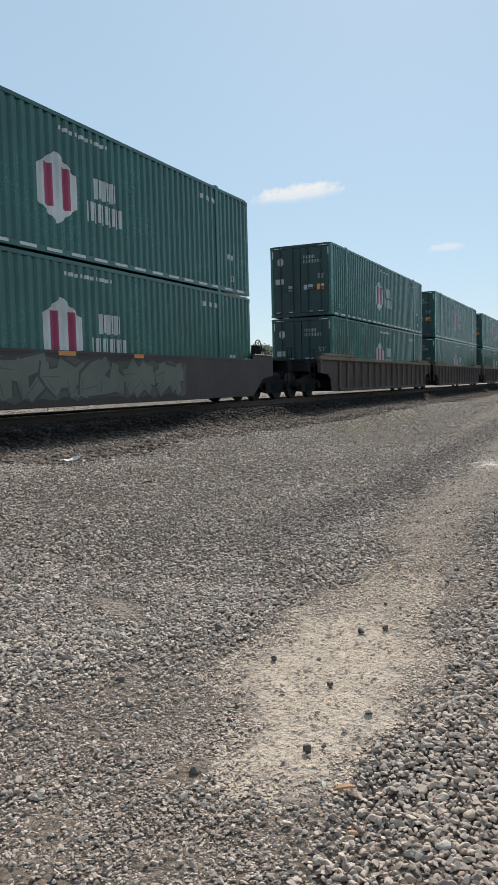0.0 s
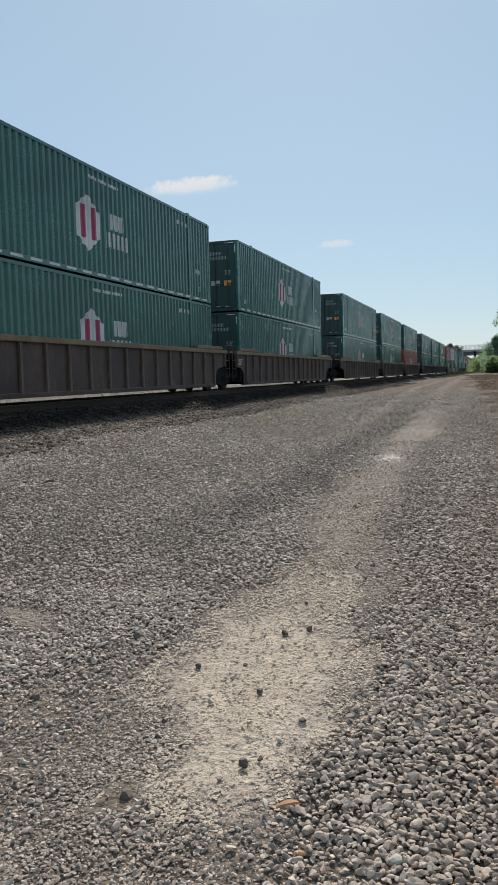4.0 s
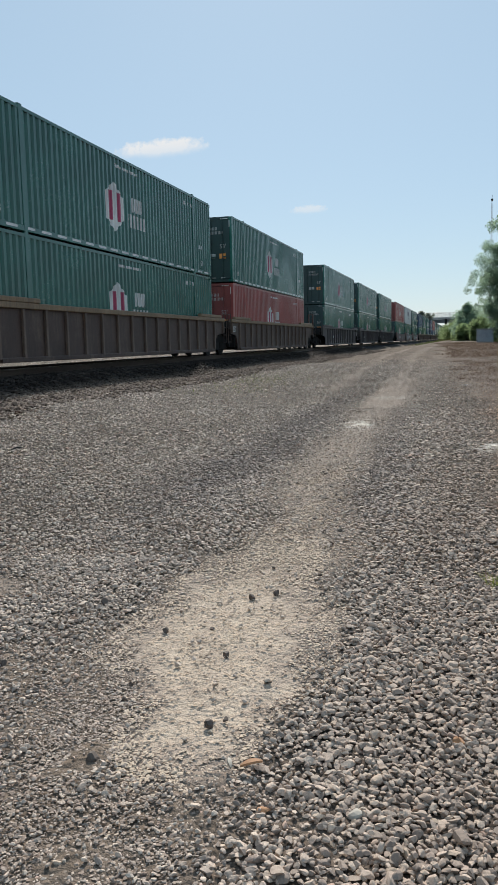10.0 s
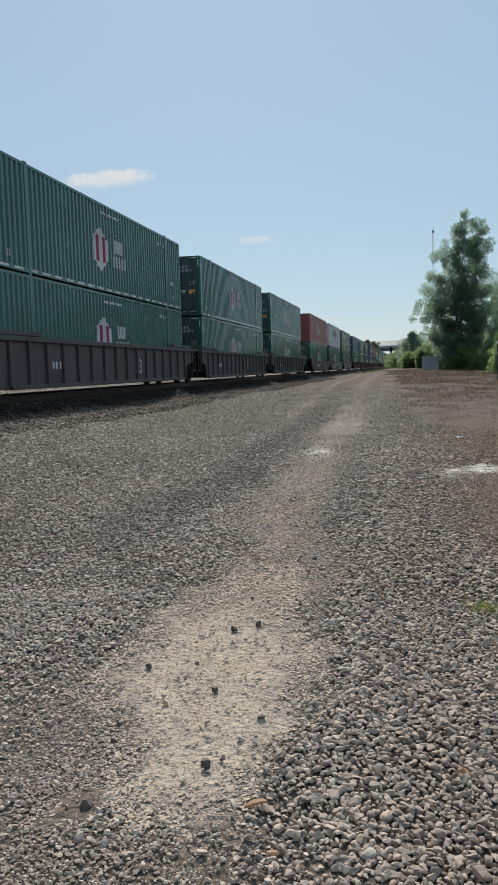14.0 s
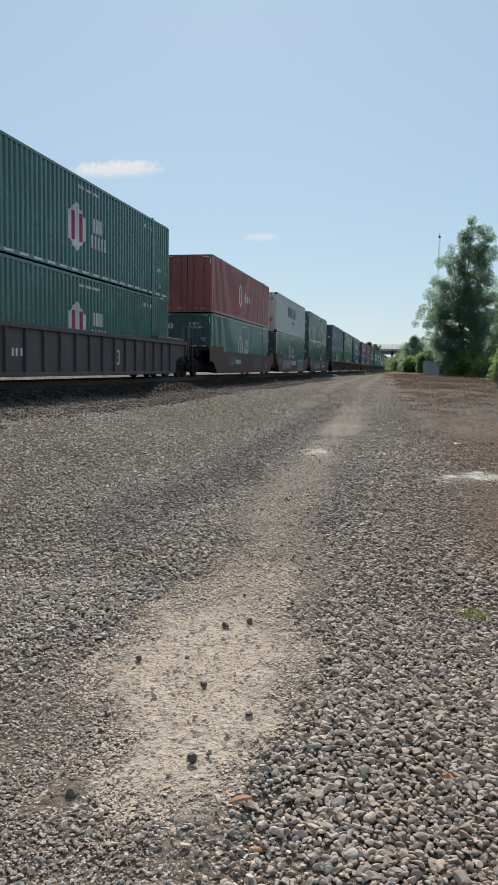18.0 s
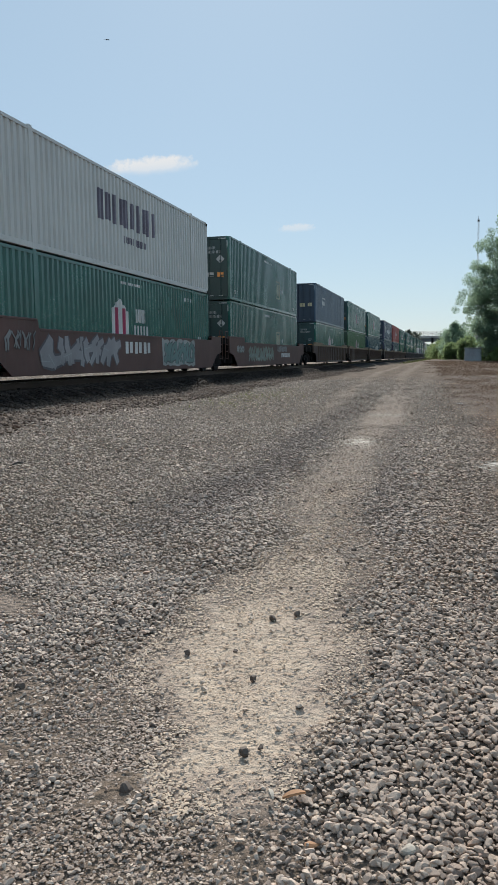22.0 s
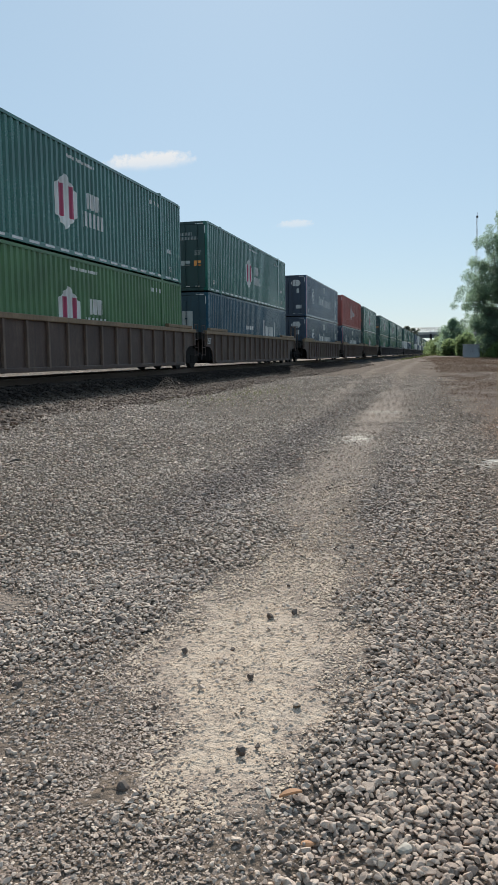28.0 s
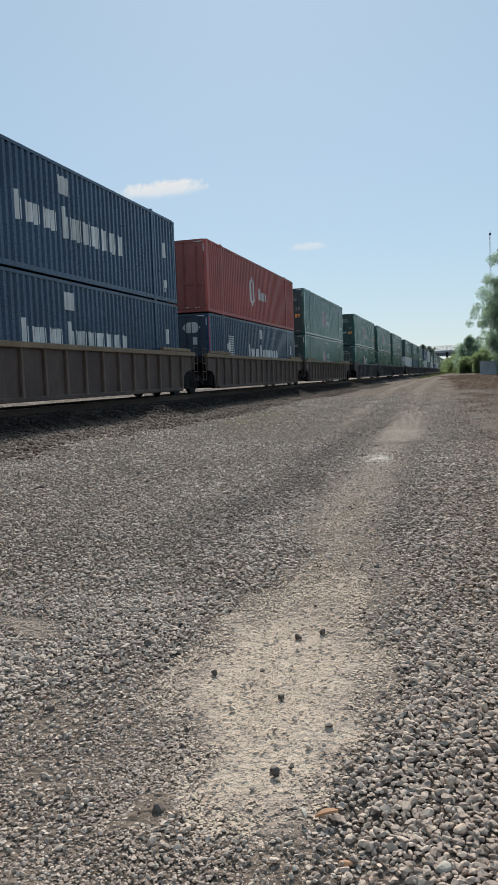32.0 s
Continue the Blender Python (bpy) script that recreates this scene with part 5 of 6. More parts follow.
        part("end_platform", shared(f"end_platform{e}{kind}{smooth_side}", platform, M["steel_dark"]), None, top)
        def ladder():
            q, yy = Shape(), e * (half + (1.75 if kind == "free" else 0.22))
            for d in (-0.2, 0.2):
                q.rod((1.46, yy + d, 0.5), (1.46, yy + d, 1.75), 0.016, n=6)
            for z in (0.55, 0.85, 1.15, 1.45, 1.73):
                q.rod((1.46, yy - 0.2, z), (1.46, yy + 0.2, z), 0.013, n=6)
            return q
        part("ladder", shared(f"ladder{e}{kind}", ladder, M["steel_dark"] if kind == "free" else p), None, top, "steel grab ladder")
        if kind == "free":
            truck(top, e * 10.35)
            part("coupler", shared(f"coupler{e}", lambda: Shape().box(-0.12, 0.12, min(e * (half + out), e * (half + out + 0.62)), max(e * (half + out), e * (half + out + 0.62)), 0.72, 0.98, 0.03).box(-0.2, 0.2, min(e * (half + out + 0.4), e * (half + out + 0.72)), max(e * (half + out + 0.4), e * (half + out + 0.72)), 0.68, 1.02, 0.05), M["steel_dark"]), None, top)
            if e > 0:
                def brake():
                    q, yy = Shape(), half + 1.2
                    n = 20
                    ring = [Vector((0.55, yy + 0.28 * math.cos(6.2832 * k / n), 1.75 + 0.28 * math.sin(6.2832 * k / n))) for k in range(n)]
                    for k in range(n):
                        q.rod(ring[k], ring[(k + 1) % n], 0.018, n=5)
                    for k in range(0, n, 4):
                        q.rod(ring[k], (0.55, yy, 1.75), 0.012, n=5)
                    return q.box(0.35, 0.53, yy - 0.2, yy + 0.3, 1.33, 1.85, 0.05)
                def guard():
                    q, yy = Shape(), half + 1.72
                    q.box(1.05, 1.10, yy - 0.02, yy + 0.24, 0.75, 2.32, 0.01).box(1.32, 1.38, yy - 0.02, yy + 0.24, 0.75, 2.34, 0.01)
                    q.rod((1.44, yy + 0.42, 0.8), (1.44, yy + 0.42, 2.33), 0.02, n=6).rod((1.44, yy + 0.42, 2.33), (1.08, yy + 0.24, 2.33), 0.02, n=6)
                    for z in (1.0, 1.33, 1.66, 1.99, 2.28):
                        q.rod((1.10, yy + 0.11, z), (1.32, yy + 0.11, z), 0.016, n=6)
                    return q
                if not smooth_side:
                    part("end_ladder", shared("end_ladder", guard, M["car_brown"] if style != "dark" else p), None, top, "tall end ladder")
                if style == "grey":
                    part("brake_wheel", shared("brake_wheel", brake, M["steel_dark"]), None, top, "spoked hand brake wheel")
        elif kind == "joint":
            truck(top, e * 9.83)
    for name, mat, shape, lab in marks:
        tagged(part(name, shape, mat, top), lab, kind="stuff")
    if style == "dark":
        lettered(top, "53", 0.72, M["mark_white"], on_side(1.45, 0.52, 1.447), "white figures")
        part("number_bars", shared("car_numbers", lambda: Shape().box(1.44, 1.444, -5.3, -5.2, 0.7, 0.9).box(1.44, 1.444, -5.1, -5.0, 0.7, 0.9).box(1.44, 1.444, -4.85, -4.75, 0.7, 0.9).box(1.44, 1.444, -4.65, -4.55, 0.7, 0.9), M["mark_white"]), None, top, "white number bars")
    if style == "ribbed" and lead == "none" and tail == "free":
        lettered(top, "25T", 0.34, M["mark_white"], on_side(-8.75, 1.0, 1.447), "white figures")
    return top


# ---- the train ----
# front of each stack along the track at the start, upper box, lower box, car, ends of the car
TRAIN = [
    (-13.8, "green", "green", "grey", "joint", "none"), (5.83, "green", "green", "grey", "joint", "free"),
    (29.74, "green", "green", "ribbed", "free", "joint"), (49.60, "green", "green", "ribbed", "none", "joint"), (69.07, "green", "green", "ribbed", "none", "free"),
    (92.56, "green", "green", "ribbed", "free", "joint"), (112.27, "green", "green", "ribbed", "none", "joint"), (131.55, "green", "faded_red", "ribbed", "none", "free"),
    (155.61, "green", "green", "dark", "free", "joint"), (175.28, "green", "green", "dark", "none", "joint"), (194.95, "green", "green", "dark", "none", "free"),
    (218.34, "red", "green", "red", "free", "joint"), (237.95, "white", "green", "red", "none", "joint"), (257.50, "deep_green", "deep_green", "red", "none", "free"),
    (281.20, "navy", "green", "ribbed", "free", "joint"), (300.72, "green", "pale_green", "ribbed", "none", "joint"), (320.30, "green", "blue_green", "ribbed", "none", "free"),
    (343.82, "dark_blue", "dark_blue", "ribbed", "free", "joint"), (363.46, "orange", "dark_blue", "ribbed", "none", "joint"), (382.9, "green", "green", "ribbed", "none", "free"),
]
FAR = [("green", "green"), ("green", "deep_green"), ("deep_green", "deep_green"), ("far_green", "far_white"), ("far_green", "far_blue"), ("far_green", "far_green"), ("far_blue", "far_white"), ("far_white", "far_blue"), ("far_green", "far_white"), ("far_green", "far_blue")]
y, k = 382.9, 0
while y < 860:
    y += 23.5 if k % 3 == 0 else 19.6
    up, low = FAR[k] if k < len(FAR) else FAR[4 + (k * 7) % 6]
    TRAIN.append((y, up, low, "dark", ("free", "none", "none")[k % 3], ("joint", "joint", "free")[k % 3]))
    k += 1
MOVING = []


def graffiti_marks(n):
    """Spray paint and stencilled bars for each smooth-sided car in turn."""
    out = []

    def tag_(letters, y0, y1, z0, z1, field, pale, dark, label, **more):
        f, p, d = spray(letters, y0, y1, z0, z1, **more)
        if f.v:
            out.append(("graffiti_field", M[field], f, label))
        out.append(("graffiti_edge", M[dark], d, "dark sprayed edges"))
        out.append(("graffiti", M[pale], p, label))

    def bubbles_(letters, y0, y1, z0, z1, halo, dark, body, shine, label, **more):
        made = throw_up(letters, y0, y1, z0, z1, halo_on=bool(halo), **more)
        for name, key, shape, lab in zip(("graffiti_field", "graffiti_edge", "graffiti", "graffiti_shine"), (halo, dark, body, shine), made, ("jagged sprayed field", "sprayed outlines", label, "thin sprayed highlights")):
            if shape.v:
                out.append((name, M[key], shape, lab))

    def bars_(y0, y1, z0, z1, count, label):
        out.append(("number_bars", M["mark_white"], plain_bars(y0, y1, z0, z1, count), label))

    if n == 0:
        bubbles_(5, -3.0, 3.0, 0.30, 1.22, "spray_green", "spray_dark", "spray_moss", "spray_green", "faded grey green spray lettering")
    if n == 1:
        bubbles_(5, -3.3, 3.4, 0.26, 1.20, "spray_green", "spray_dark", "spray_moss", "spray_green", "faded grey green spray lettering")
        out.append(("orange_patch", M["mark_orange"], Shape().box(1.537, 1.541, -1.5, -0.95, 1.2, 1.29).box(1.537, 1.541, 1.2, 1.6, 1.2, 1.29), "small orange patches on the chord"))
        bars_(-4.6, -3.5, 0.92, 1.2, 5, "white number bars")
    if n == 11:
        bubbles_(2, -4.7, -3.55, 0.48, 1.22, "", "spray_lilac", "spray_slate", "spray_pale", "slate blue sprayed sign with a pale outline", rim=0.035, body_width=0.36)
        bars_(-3.4, -2.1, 0.66, 0.92, 5, "white number bars")
        bubbles_(4, 1.9, 4.1, 0.33, 1.2, "", "spray_grey", "spray_dark", "spray_grey", "black sprayed signs with grey outlines", rim=0.03, body_width=0.4)
        tag_(3, 5.6, 6.7, 0.4, 0.95, "spray_sage", "spray_sage", "spray_sage", "faint sage sprayed scrawl", width=0.05, panel=False)
    if n == 12:
        tag_(2, -7.9, -6.7, 0.75, 1.25, "spray_grey", "spray_grey", "spray_dark", "faint sprayed scrawl", width=0.06, panel=False)
        bubbles_(4, -6.3, -1.7, 0.25, 1.28, "", "spray_slate", "spray_lilac", "spray_pale", "pale lilac grey spray lettering", body_width=0.27)
        bars_(-1.25, 0.95, 0.72, 1.08, 3, "white word bars")
        bubbles_(4, 2.1, 5.3, 0.24, 1.28, "spray_pale", "spray_dark", "spray_teal", "spray_grey", "teal green spray lettering", rim=0.045)
    if n == 13:
        tag_(3, -7.9, -6.6, 0.8, 1.15, "spray_teal", "spray_pale", "spray_teal", "small pale sprayed scrawl", width=0.07, panel=False)
        bubbles_(6, -5.6, -0.2, 0.28, 1.25, "", "spray_moss", "spray_sage", "spray_pale", "pale sage green spray lettering", rim=0.05, body_width=0.22)
        tag_(4, 0.9, 3.5, 0.9, 1.24, "spray_grey", "spray_grey", "spray_grey", "faded grey sprayed scrawl", width=0.12, panel=False)
        bars_(2.0, 4.5, 0.58, 0.82, 9, "white number bars")
    return out


BOX_LOW, BOX_HIGH = 1.355, 4.265
for n, (y, up, low, style, lead, tail) in enumerate(TRAIN):
    mid = y + HY
    special = style in ("grey", "red")
    key = ("car", style, lead, tail, n if special else 0)
    car = placed(key, lambda: well_car(style, lead, tail, graffiti_marks(n)), pose(TRACK_X, mid, RAIL_Z))
    MOVING.append((car, mid, RAIL_Z))
    for kind, z in ((low, BOX_LOW), (up, BOX_HIGH)):
        spec = KINDS[kind]
        box = placed(kind, lambda: container(spec[0], spec[1], spec[2], spec[3], spec[4]), pose(TRACK_X, mid, z))
        MOVING.append((box, mid, z))

# ---- trees and bushes ----
def leaf_cloud(name, centres, radii, count, size, mat, parent, squash=0.8):
    """Many small bent leaves gathered in uneven clumps."""
    c = rng.choice(len(centres), count, p=radii**2 / (radii**2).sum())
    d = rng.normal(size=(count, 3))
    d /= np.linalg.norm(d, axis=1)[:, None]
    r = radii[c] * rng.random(count) ** 0.45
    P = centres[c] + d * r[:, None] * np.array([1, 1, squash])
    u = rng.normal(size=(count, 3))
    u /= np.linalg.norm(u, axis=1)[:, None]
    w = np.cross(u, rng.normal(size=(count, 3)))
    w /= np.linalg.norm(w, axis=1)[:, None]
    s = size * rng.uniform(0.6, 1.4, count)[:, None]
    V = np.stack([P - u * s, P + w * s * 0.55, P + u * s, P - w * s * 0.55], 1)
    F = np.arange(count * 4).reshape(-1, 4)
    ob = new(name, arrays_mesh(name, V.reshape(-1, 3), F, mat))
    ob.parent = parent
    return tagged(ob, kind="stuff")


def tree(x, y, height, spread_, leaves, leaf, mat, label, name="tree", trunk=0.3, low=0.15, stems=1, group="trees beside the track", seed=1, taper=0.95):
    r = np.random.default_rng(seed)
    z0 = float(ground_z(x, y))
    top = new(name)
    top.location = (x, y, z0)
    tagged(top, label, name, group)
    tr, limbs, tips = Shape(), Shape(), []
    for s in range(stems):
        lean = r.normal(0, 0.05, 2) + (np.array([math.cos(2.1 * s), math.sin(2.1 * s)]) * 0.09 if stems > 1 else 0)
        p, rad, seg = np.array([0.25 * s * (-1) ** s, 0.1 * s, -0.1]), trunk * (1 - 0.25 * s / max(1, stems)), 12
        for k in range(seg):
            q = p + np.array([lean[0] + r.normal(0, 0.04), lean[1] + r.normal(0, 0.04), 1.0]) * (height * 0.93 / seg)
            tr.rod(p, q, rad, rad * 0.86, 8)
            f = (k + 1) / seg
            if f > low:
                for _ in range(6):
                    ang, up = r.uniform(0, 6.28), r.uniform(0.25, 0.9)
                    width = spread_ * (1.0 - 0.93 * ((f - low) / (1 - low)) ** taper) * r.uniform(0.5, 1.1)
                    e = q + np.array([math.cos(ang), math.sin(ang), up * 0.8]) * width
                    m = (q + e) / 2 + np.array([0, 0, -0.06 * width])
                    limbs.rod(q, m, rad * 0.35, rad * 0.2, 5)
                    limbs.rod(m, e, rad * 0.2, rad * 0.06, 5)
                    tips += [(e, width), (m * 0.35 + e * 0.65, width)]
            p, rad = q, rad * 0.86
        tips += [(p, 0.8), (p + np.array([0.1, 0, height * 0.03]), 0.5)]
    part("trunk", tr, M["bark"], top, flat=False)
    tagged(part("limb", limbs, M["bark"], top, flat=False), kind="stuff")
    radii = r.uniform(0.35, 1.0, len(tips)) * (0.5 + 0.34 * np.array([w for _, w in tips]))
    tips = np.array([q for q, _ in tips])
    leaf_cloud("crown", tips, radii, leaves, leaf, mat, top)
    return top


def bush(x, y, width, height, leaves, leaf, mat, label, seed, name="bush", group="bushes along the verge"):
    r = np.random.default_rng(seed)
    top = new(name)
    top.location = (x, y, float(ground_z(x, y)))
    tagged(top, label, name, group)
    stems, tips = Shape(), []
    for _ in range(14):
        a, d = r.uniform(0, 6.28), r.uniform(0.1, 0.5) * width
        h = height * r.uniform(0.45, 0.95) * (1.05 - 0.5 * d / (0.5 * width))
        e = np.array([math.cos(a) * d, math.sin(a) * d, h])
        stems.rod((e[0] * 0.2, e[1] * 0.2, -0.1), e, 0.04, 0.012, 5)
        tips += [e, e * np.array([1.1, 1.1, 0.55]), e * np.array([1.15, 1.15, 0.2])]
    tagged(part("stems", stems, M["bark"], top), kind="stuff")
    leaf_cloud("foliage", np.array(tips), r.uniform(0.6, 1.0, len(tips)) * width * 0.2, leaves, leaf, mat, top, 0.75)
    return top


def poplar(x, y):
    """A tall many-stemmed poplar: wide ragged skirt on one side, slim top."""
    r = np.random.default_rng(4)
    top = new("tree")
    top.location = (x, y, float(ground_z(x, y)))
    tagged(top, "tall grey-green poplar with thin gaps in its crown", "tree", "trees beside the track")
    # height, reach to either side
    form = np.array([(0.3, 3.2, 2.0), (2.2, 4.2, 2.9), (4.2, 5.1, 3.1), (6.4, 5.5, 3.2), (8.0, 4.6, 3.1), (10.0, 3.6, 2.8), (12.0, 2.8, 2.8), (13.8, 1.9, 2.8), (15.2, 1.2, 2.2), (15.9, 0.8, 1.4)]) * np.array([0.9, 1.0, 1.0])
    stems, limbs, tips, radii = Shape(), Shape(), [], []
    for s, (lean, bend, tall) in enumerate(((0.0, 0.02, 13.9), (-0.16, 0.015, 11.2), (0.10, -0.01, 13.2), (-0.30, 0.012, 8.0))):
        p, rad, n = np.array([0.35 * (s - 1.2), 0.3 * (s % 2), -0.1]), 0.24 - 0.03 * s, 14
        for k in range(n):
            q = p + np.array([lean + bend * k * 0.3 + r.normal(0, 0.03), r.normal(0, 0.05), 1.0]) * tall / n
            stems.rod(p, q, rad, rad * 0.87, 8)
            p, rad = q, rad * 0.87
            z = q[2]
            left, right = np.interp(z, form[:, 0], form[:, 1]), np.interp(z, form[:, 0], form[:, 2])
            for _ in range(5):
                left, right = left * r.uniform(0.86, 1.12), right * r.uniform(0.86, 1.12)
                e = np.array([r.uniform(-left, right), r.uniform(-1, 1) * 0.6 * (left + right) / 2, z + r.uniform(0.2, 1.3)])
                e = np.where([True, True, False], q + (e - q) * r.uniform(0.5, 1.0), e)
                m = (q + e) / 2 - np.array([0, 0, 0.1])
                limbs.rod(q, m, rad * 0.34, rad * 0.2, 5)
                limbs.rod(m, e, rad * 0.2, rad * 0.06, 5)
                for c, g in ((e, 1.0), ((m + e) / 2, 0.8)):
                    c = np.array([np.clip(c[0], -1.1 * np.interp(c[2], form[:, 0], form[:, 1]), 1.1 * np.interp(c[2], form[:, 0], form[:, 2])), c[1], c[2]])
                    tips.append(c)
                    radii.append(g * r.uniform(0.22, 0.95) * (0.5 + 0.06 * (left + right)))
    part("trunk", stems, M["bark"], top, flat=False)
    tagged(part("limb", limbs, M["bark"], top, flat=False), kind="stuff")
    leaf_cloud("crown", np.array(tips), np.array(radii), 90000, 0.078, M["leaf_tree"], top, 1.0)
    return top


poplar(5.35, 80)
tree(0.7, 118, 5.4, 2.3, 16000, 0.1, M["leaf_tree"], "smaller grey-green tree behind the poplar", trunk=0.16, low=0.05, seed=5, taper=2.0)
tree(13.6, 96, 12.5, 4.4, 32000, 0.12, M["leaf_tree"], "leafy tree among the verge bushes", trunk=0.22, low=0.1, seed=6, taper=2.0)
tree(11.3, 84, 10.6, 3.6, 32000, 0.11, M["leaf_tree"], "leafy tree among the verge bushes", trunk=0.22, low=0.1, seed=8, taper=2.0)
for n, (bx, by, w, h) in enumerate(((6.9, 55, 3.6, 3.6), (8.4, 60, 4.6, 5.6), (10.2, 66, 5.5, 6.6), (8.0, 71, 4.0, 4.2), (12.4, 60, 6.0, 7.0), (9.0, 57.5, 4.4, 6.4), (10.6, 62, 5.0, 8.0), (4.1, 84, 3.6, 2.6), (7.6, 86, 4.5, 4.6), (6.4, 74, 2.6, 1.6), (5.4, 78, 3.4, 2.2))):
    bush(bx, by, w, h, 14000, 0.075, M["leaf_bush"], "bright green leafy roadside bush", 20 + n)
for n, (bx, by, w, h) in enumerate(((2.4, 104, 4.0, 3.6), (1.0, 112, 4.0, 3.2), (0.4, 128, 5.0, 4.0), (-0.4, 146, 5.0, 4.2), (-1.2, 168, 6.0, 4.6), (-2.0, 195, 6.5, 5.0), (-2.8, 230, 8.0, 5.6), (-3.8, 275, 9.0, 6.0), (2.5, 150, 8.0, 7.0), (1.5, 210, 10.0, 9.0))):
    bush(bx, by, w, h, 7000, 0.14, M["leaf_row"], "green bush in the row along the track", 40 + n)
for n, (bx, by, w, h) in enumerate(((-18.2, 300, 12, 11.0), (-14.9, 302, 12, 12.6), (-20.5, 306, 9, 9.5))):
    tree(bx, by, h * 0.88, w * 0.36, 4200, 0.34, M["leaf_far"], "hazy far tree beyond the train", trunk=0.3, low=0.1, seed=60 + n, group="far trees", taper=3.5)
for n, (bx, by, h) in enumerate(((-40, 91, 5.7), (-58, 82, 7.4), (-54, 84, 6.2), (-46, 89, 5.4), (-42, 95, 6.0), (-52, 92, 8.0), (-64, 78, 6.6), (-70, 74, 7.2), (-36, 104, 5.6), (-47, 118, 6.5), (-56, 110, 7.0), (-33, 125, 5.4), (-62.2, 85, 7.3), (-59.6, 86, 7.5))):
    tree(bx, by, h, 3.0, 3600, 0.17, M["leaf_far"], "hazy thin tree beyond the train", trunk=0.14, low=0.12, seed=90 + n, group="far trees", taper=2.5)
for n in range(13):
    fx, fy = -44 - 5 * (n % 3) - 2.5 * n, 40 + 15 * n
    bush(fx, fy, 9 + 2 * (n % 4), 3.0 + 0.5 * (n % 3), 1300, 0.3, M["leaf_far"], "far thin scrub beyond the train", 80 + n, group="far scrub")

# ---- dry verge grass ----
def blades(name, xs, ys, h, w, mat, label, lean=0.35):
    n = len(xs)
    z = ground_z(xs, ys) - 0.01
    P = np.stack([xs, ys, z], 1)
    a = rng.uniform(0, 6.28, n)
    side = np.stack([np.cos(a), np.sin(a), 0 * a], 1) * np.asarray(w)[:, None]
    tip = P + np.stack([rng.normal(0, lean, n) * h, rng.normal(0, lean, n) * h, h], 1)
    midp = (P + tip) / 2 + np.stack([0 * a, 0 * a, 0.12 * h], 1)
    V = np.stack([P - side, P + side, midp + side * 0.7, midp - side * 0.7, tip], 1)
    base = np.arange(n)[:, None] * 5
    F = np.concatenate([base + np.array([[0, 1, 2]]), base + np.array([[0, 2, 3]]), base + np.array([[3, 2, 4]])])
    return tagged(new(name, arrays_mesh(name, V.reshape(-1, 3), F, mat)), label, "grass", kind="stuff")


n = 210000
y = 15 + 74 * rng.random(n) ** 1.3
x = -4 + rng.random(n) * (5.5 + 0.2 * y)
dense = np.clip(1.5 * verge_weight(x, y) - 0.45, 0, 1) * (0.3 + 0.7 * smooth(16, 27, y))
clump = 0.45 + 0.55 * smooth(-0.5, 0.5, np.sin(1.1 * x + 0.35 * y) * np.sin(0.6 * x - 0.23 * y) + 0.4 * np.sin(3.1 * x + 1.7 * y))
ok = rng.random(n) < dense * clump
x, y = x[ok], y[ok]
blades("dry_grass", x, y, rng.gamma(4, 0.012, len(x)) * (0.4 + 0.9 * smooth(17, 40, y)) * (0.5 + 1.0 * smooth(-0.3, 0.7, patchy(x, y, 1.8, 3))), 0.003 + 0.00022 * y, M["dry_grass"], "dry russet grass on the verge", 1.4)
n = 3000
y = 110 + 250 * rng.random(n)
x = rng.uniform(-7.5, 1.5, n)
blades("green_grass", x, y, rng.gamma(5, 0.05, n), 0.05 + 0 * y, M["green_grass"], "pale green grass far along the verge")
n = 190
x, y = 0.38 + rng.normal(0, 0.045, n), 4.9 + rng.normal(0, 0.05, n)
blades("weed_tuft", x, y, rng.gamma(5, 0.009, n), 0.003 + 0 * x, M["weed"], "small yellow-green weed tuft", 0.8)

n = 1100
x, y = -5.3 + rng.normal(0, 0.55, n), 21 + rng.normal(0, 2.4, n)
blades("sparse_weed", x, y, rng.gamma(4, 0.008, n), 0.006 + 0 * x, M["weed"], "sparse yellow-green weed among the gravel", 0.9)


# ---- litter on the gravel ----
def scrap(x, y, size, mat, name, label, turn):
    """A crumpled flat scrap of sheet."""
    r = np.random.default_rng(int(100 * abs(x) + y))
    q, k = Shape(), 5
    pts = [[Vector((size * (i / k - 0.5) + r.normal(0, 0.05) * size, 0.5 * size * (j / 3 - 0.5), 0.012 + abs(r.normal(0, 0.09)) * size)) for i in range(k + 1)] for j in range(4)]
    flat = [p for row in pts for p in row]
    low, m = [p - Vector((0, 0, 0.004)) for p in flat], 4 * (k + 1)
    faces = []
    for j in range(3):
        for i in range(k):
            a = j * (k + 1) + i
            faces += [(a, a + 1, a + k + 2, a + k + 1), (m + a + k + 1, m + a + k + 2, m + a + 1, m + a)]
    q.add(flat + low, faces)
    ob = new(name, q.mesh(name, mat))
    ob.matrix_world = pose(x, y, float(ground_z(x, y)) + 0.03, 0, 0, turn)
    return tagged(ob, label, "litter", "litter on the gravel")


scrap(-6.35, 8.37, 0.25, M["mark_white"], "paper_scrap", "crumpled white paper scrap on gravel", 70)
scrap(0.81, 14.2, 0.13, M["mark_white"], "paper_scrap", "small white paper scrap on gravel", 20)
scrap(0.15, 19.6, 0.16, M["mark_white"], "paper_scrap", "small white paper scrap on gravel", 150)


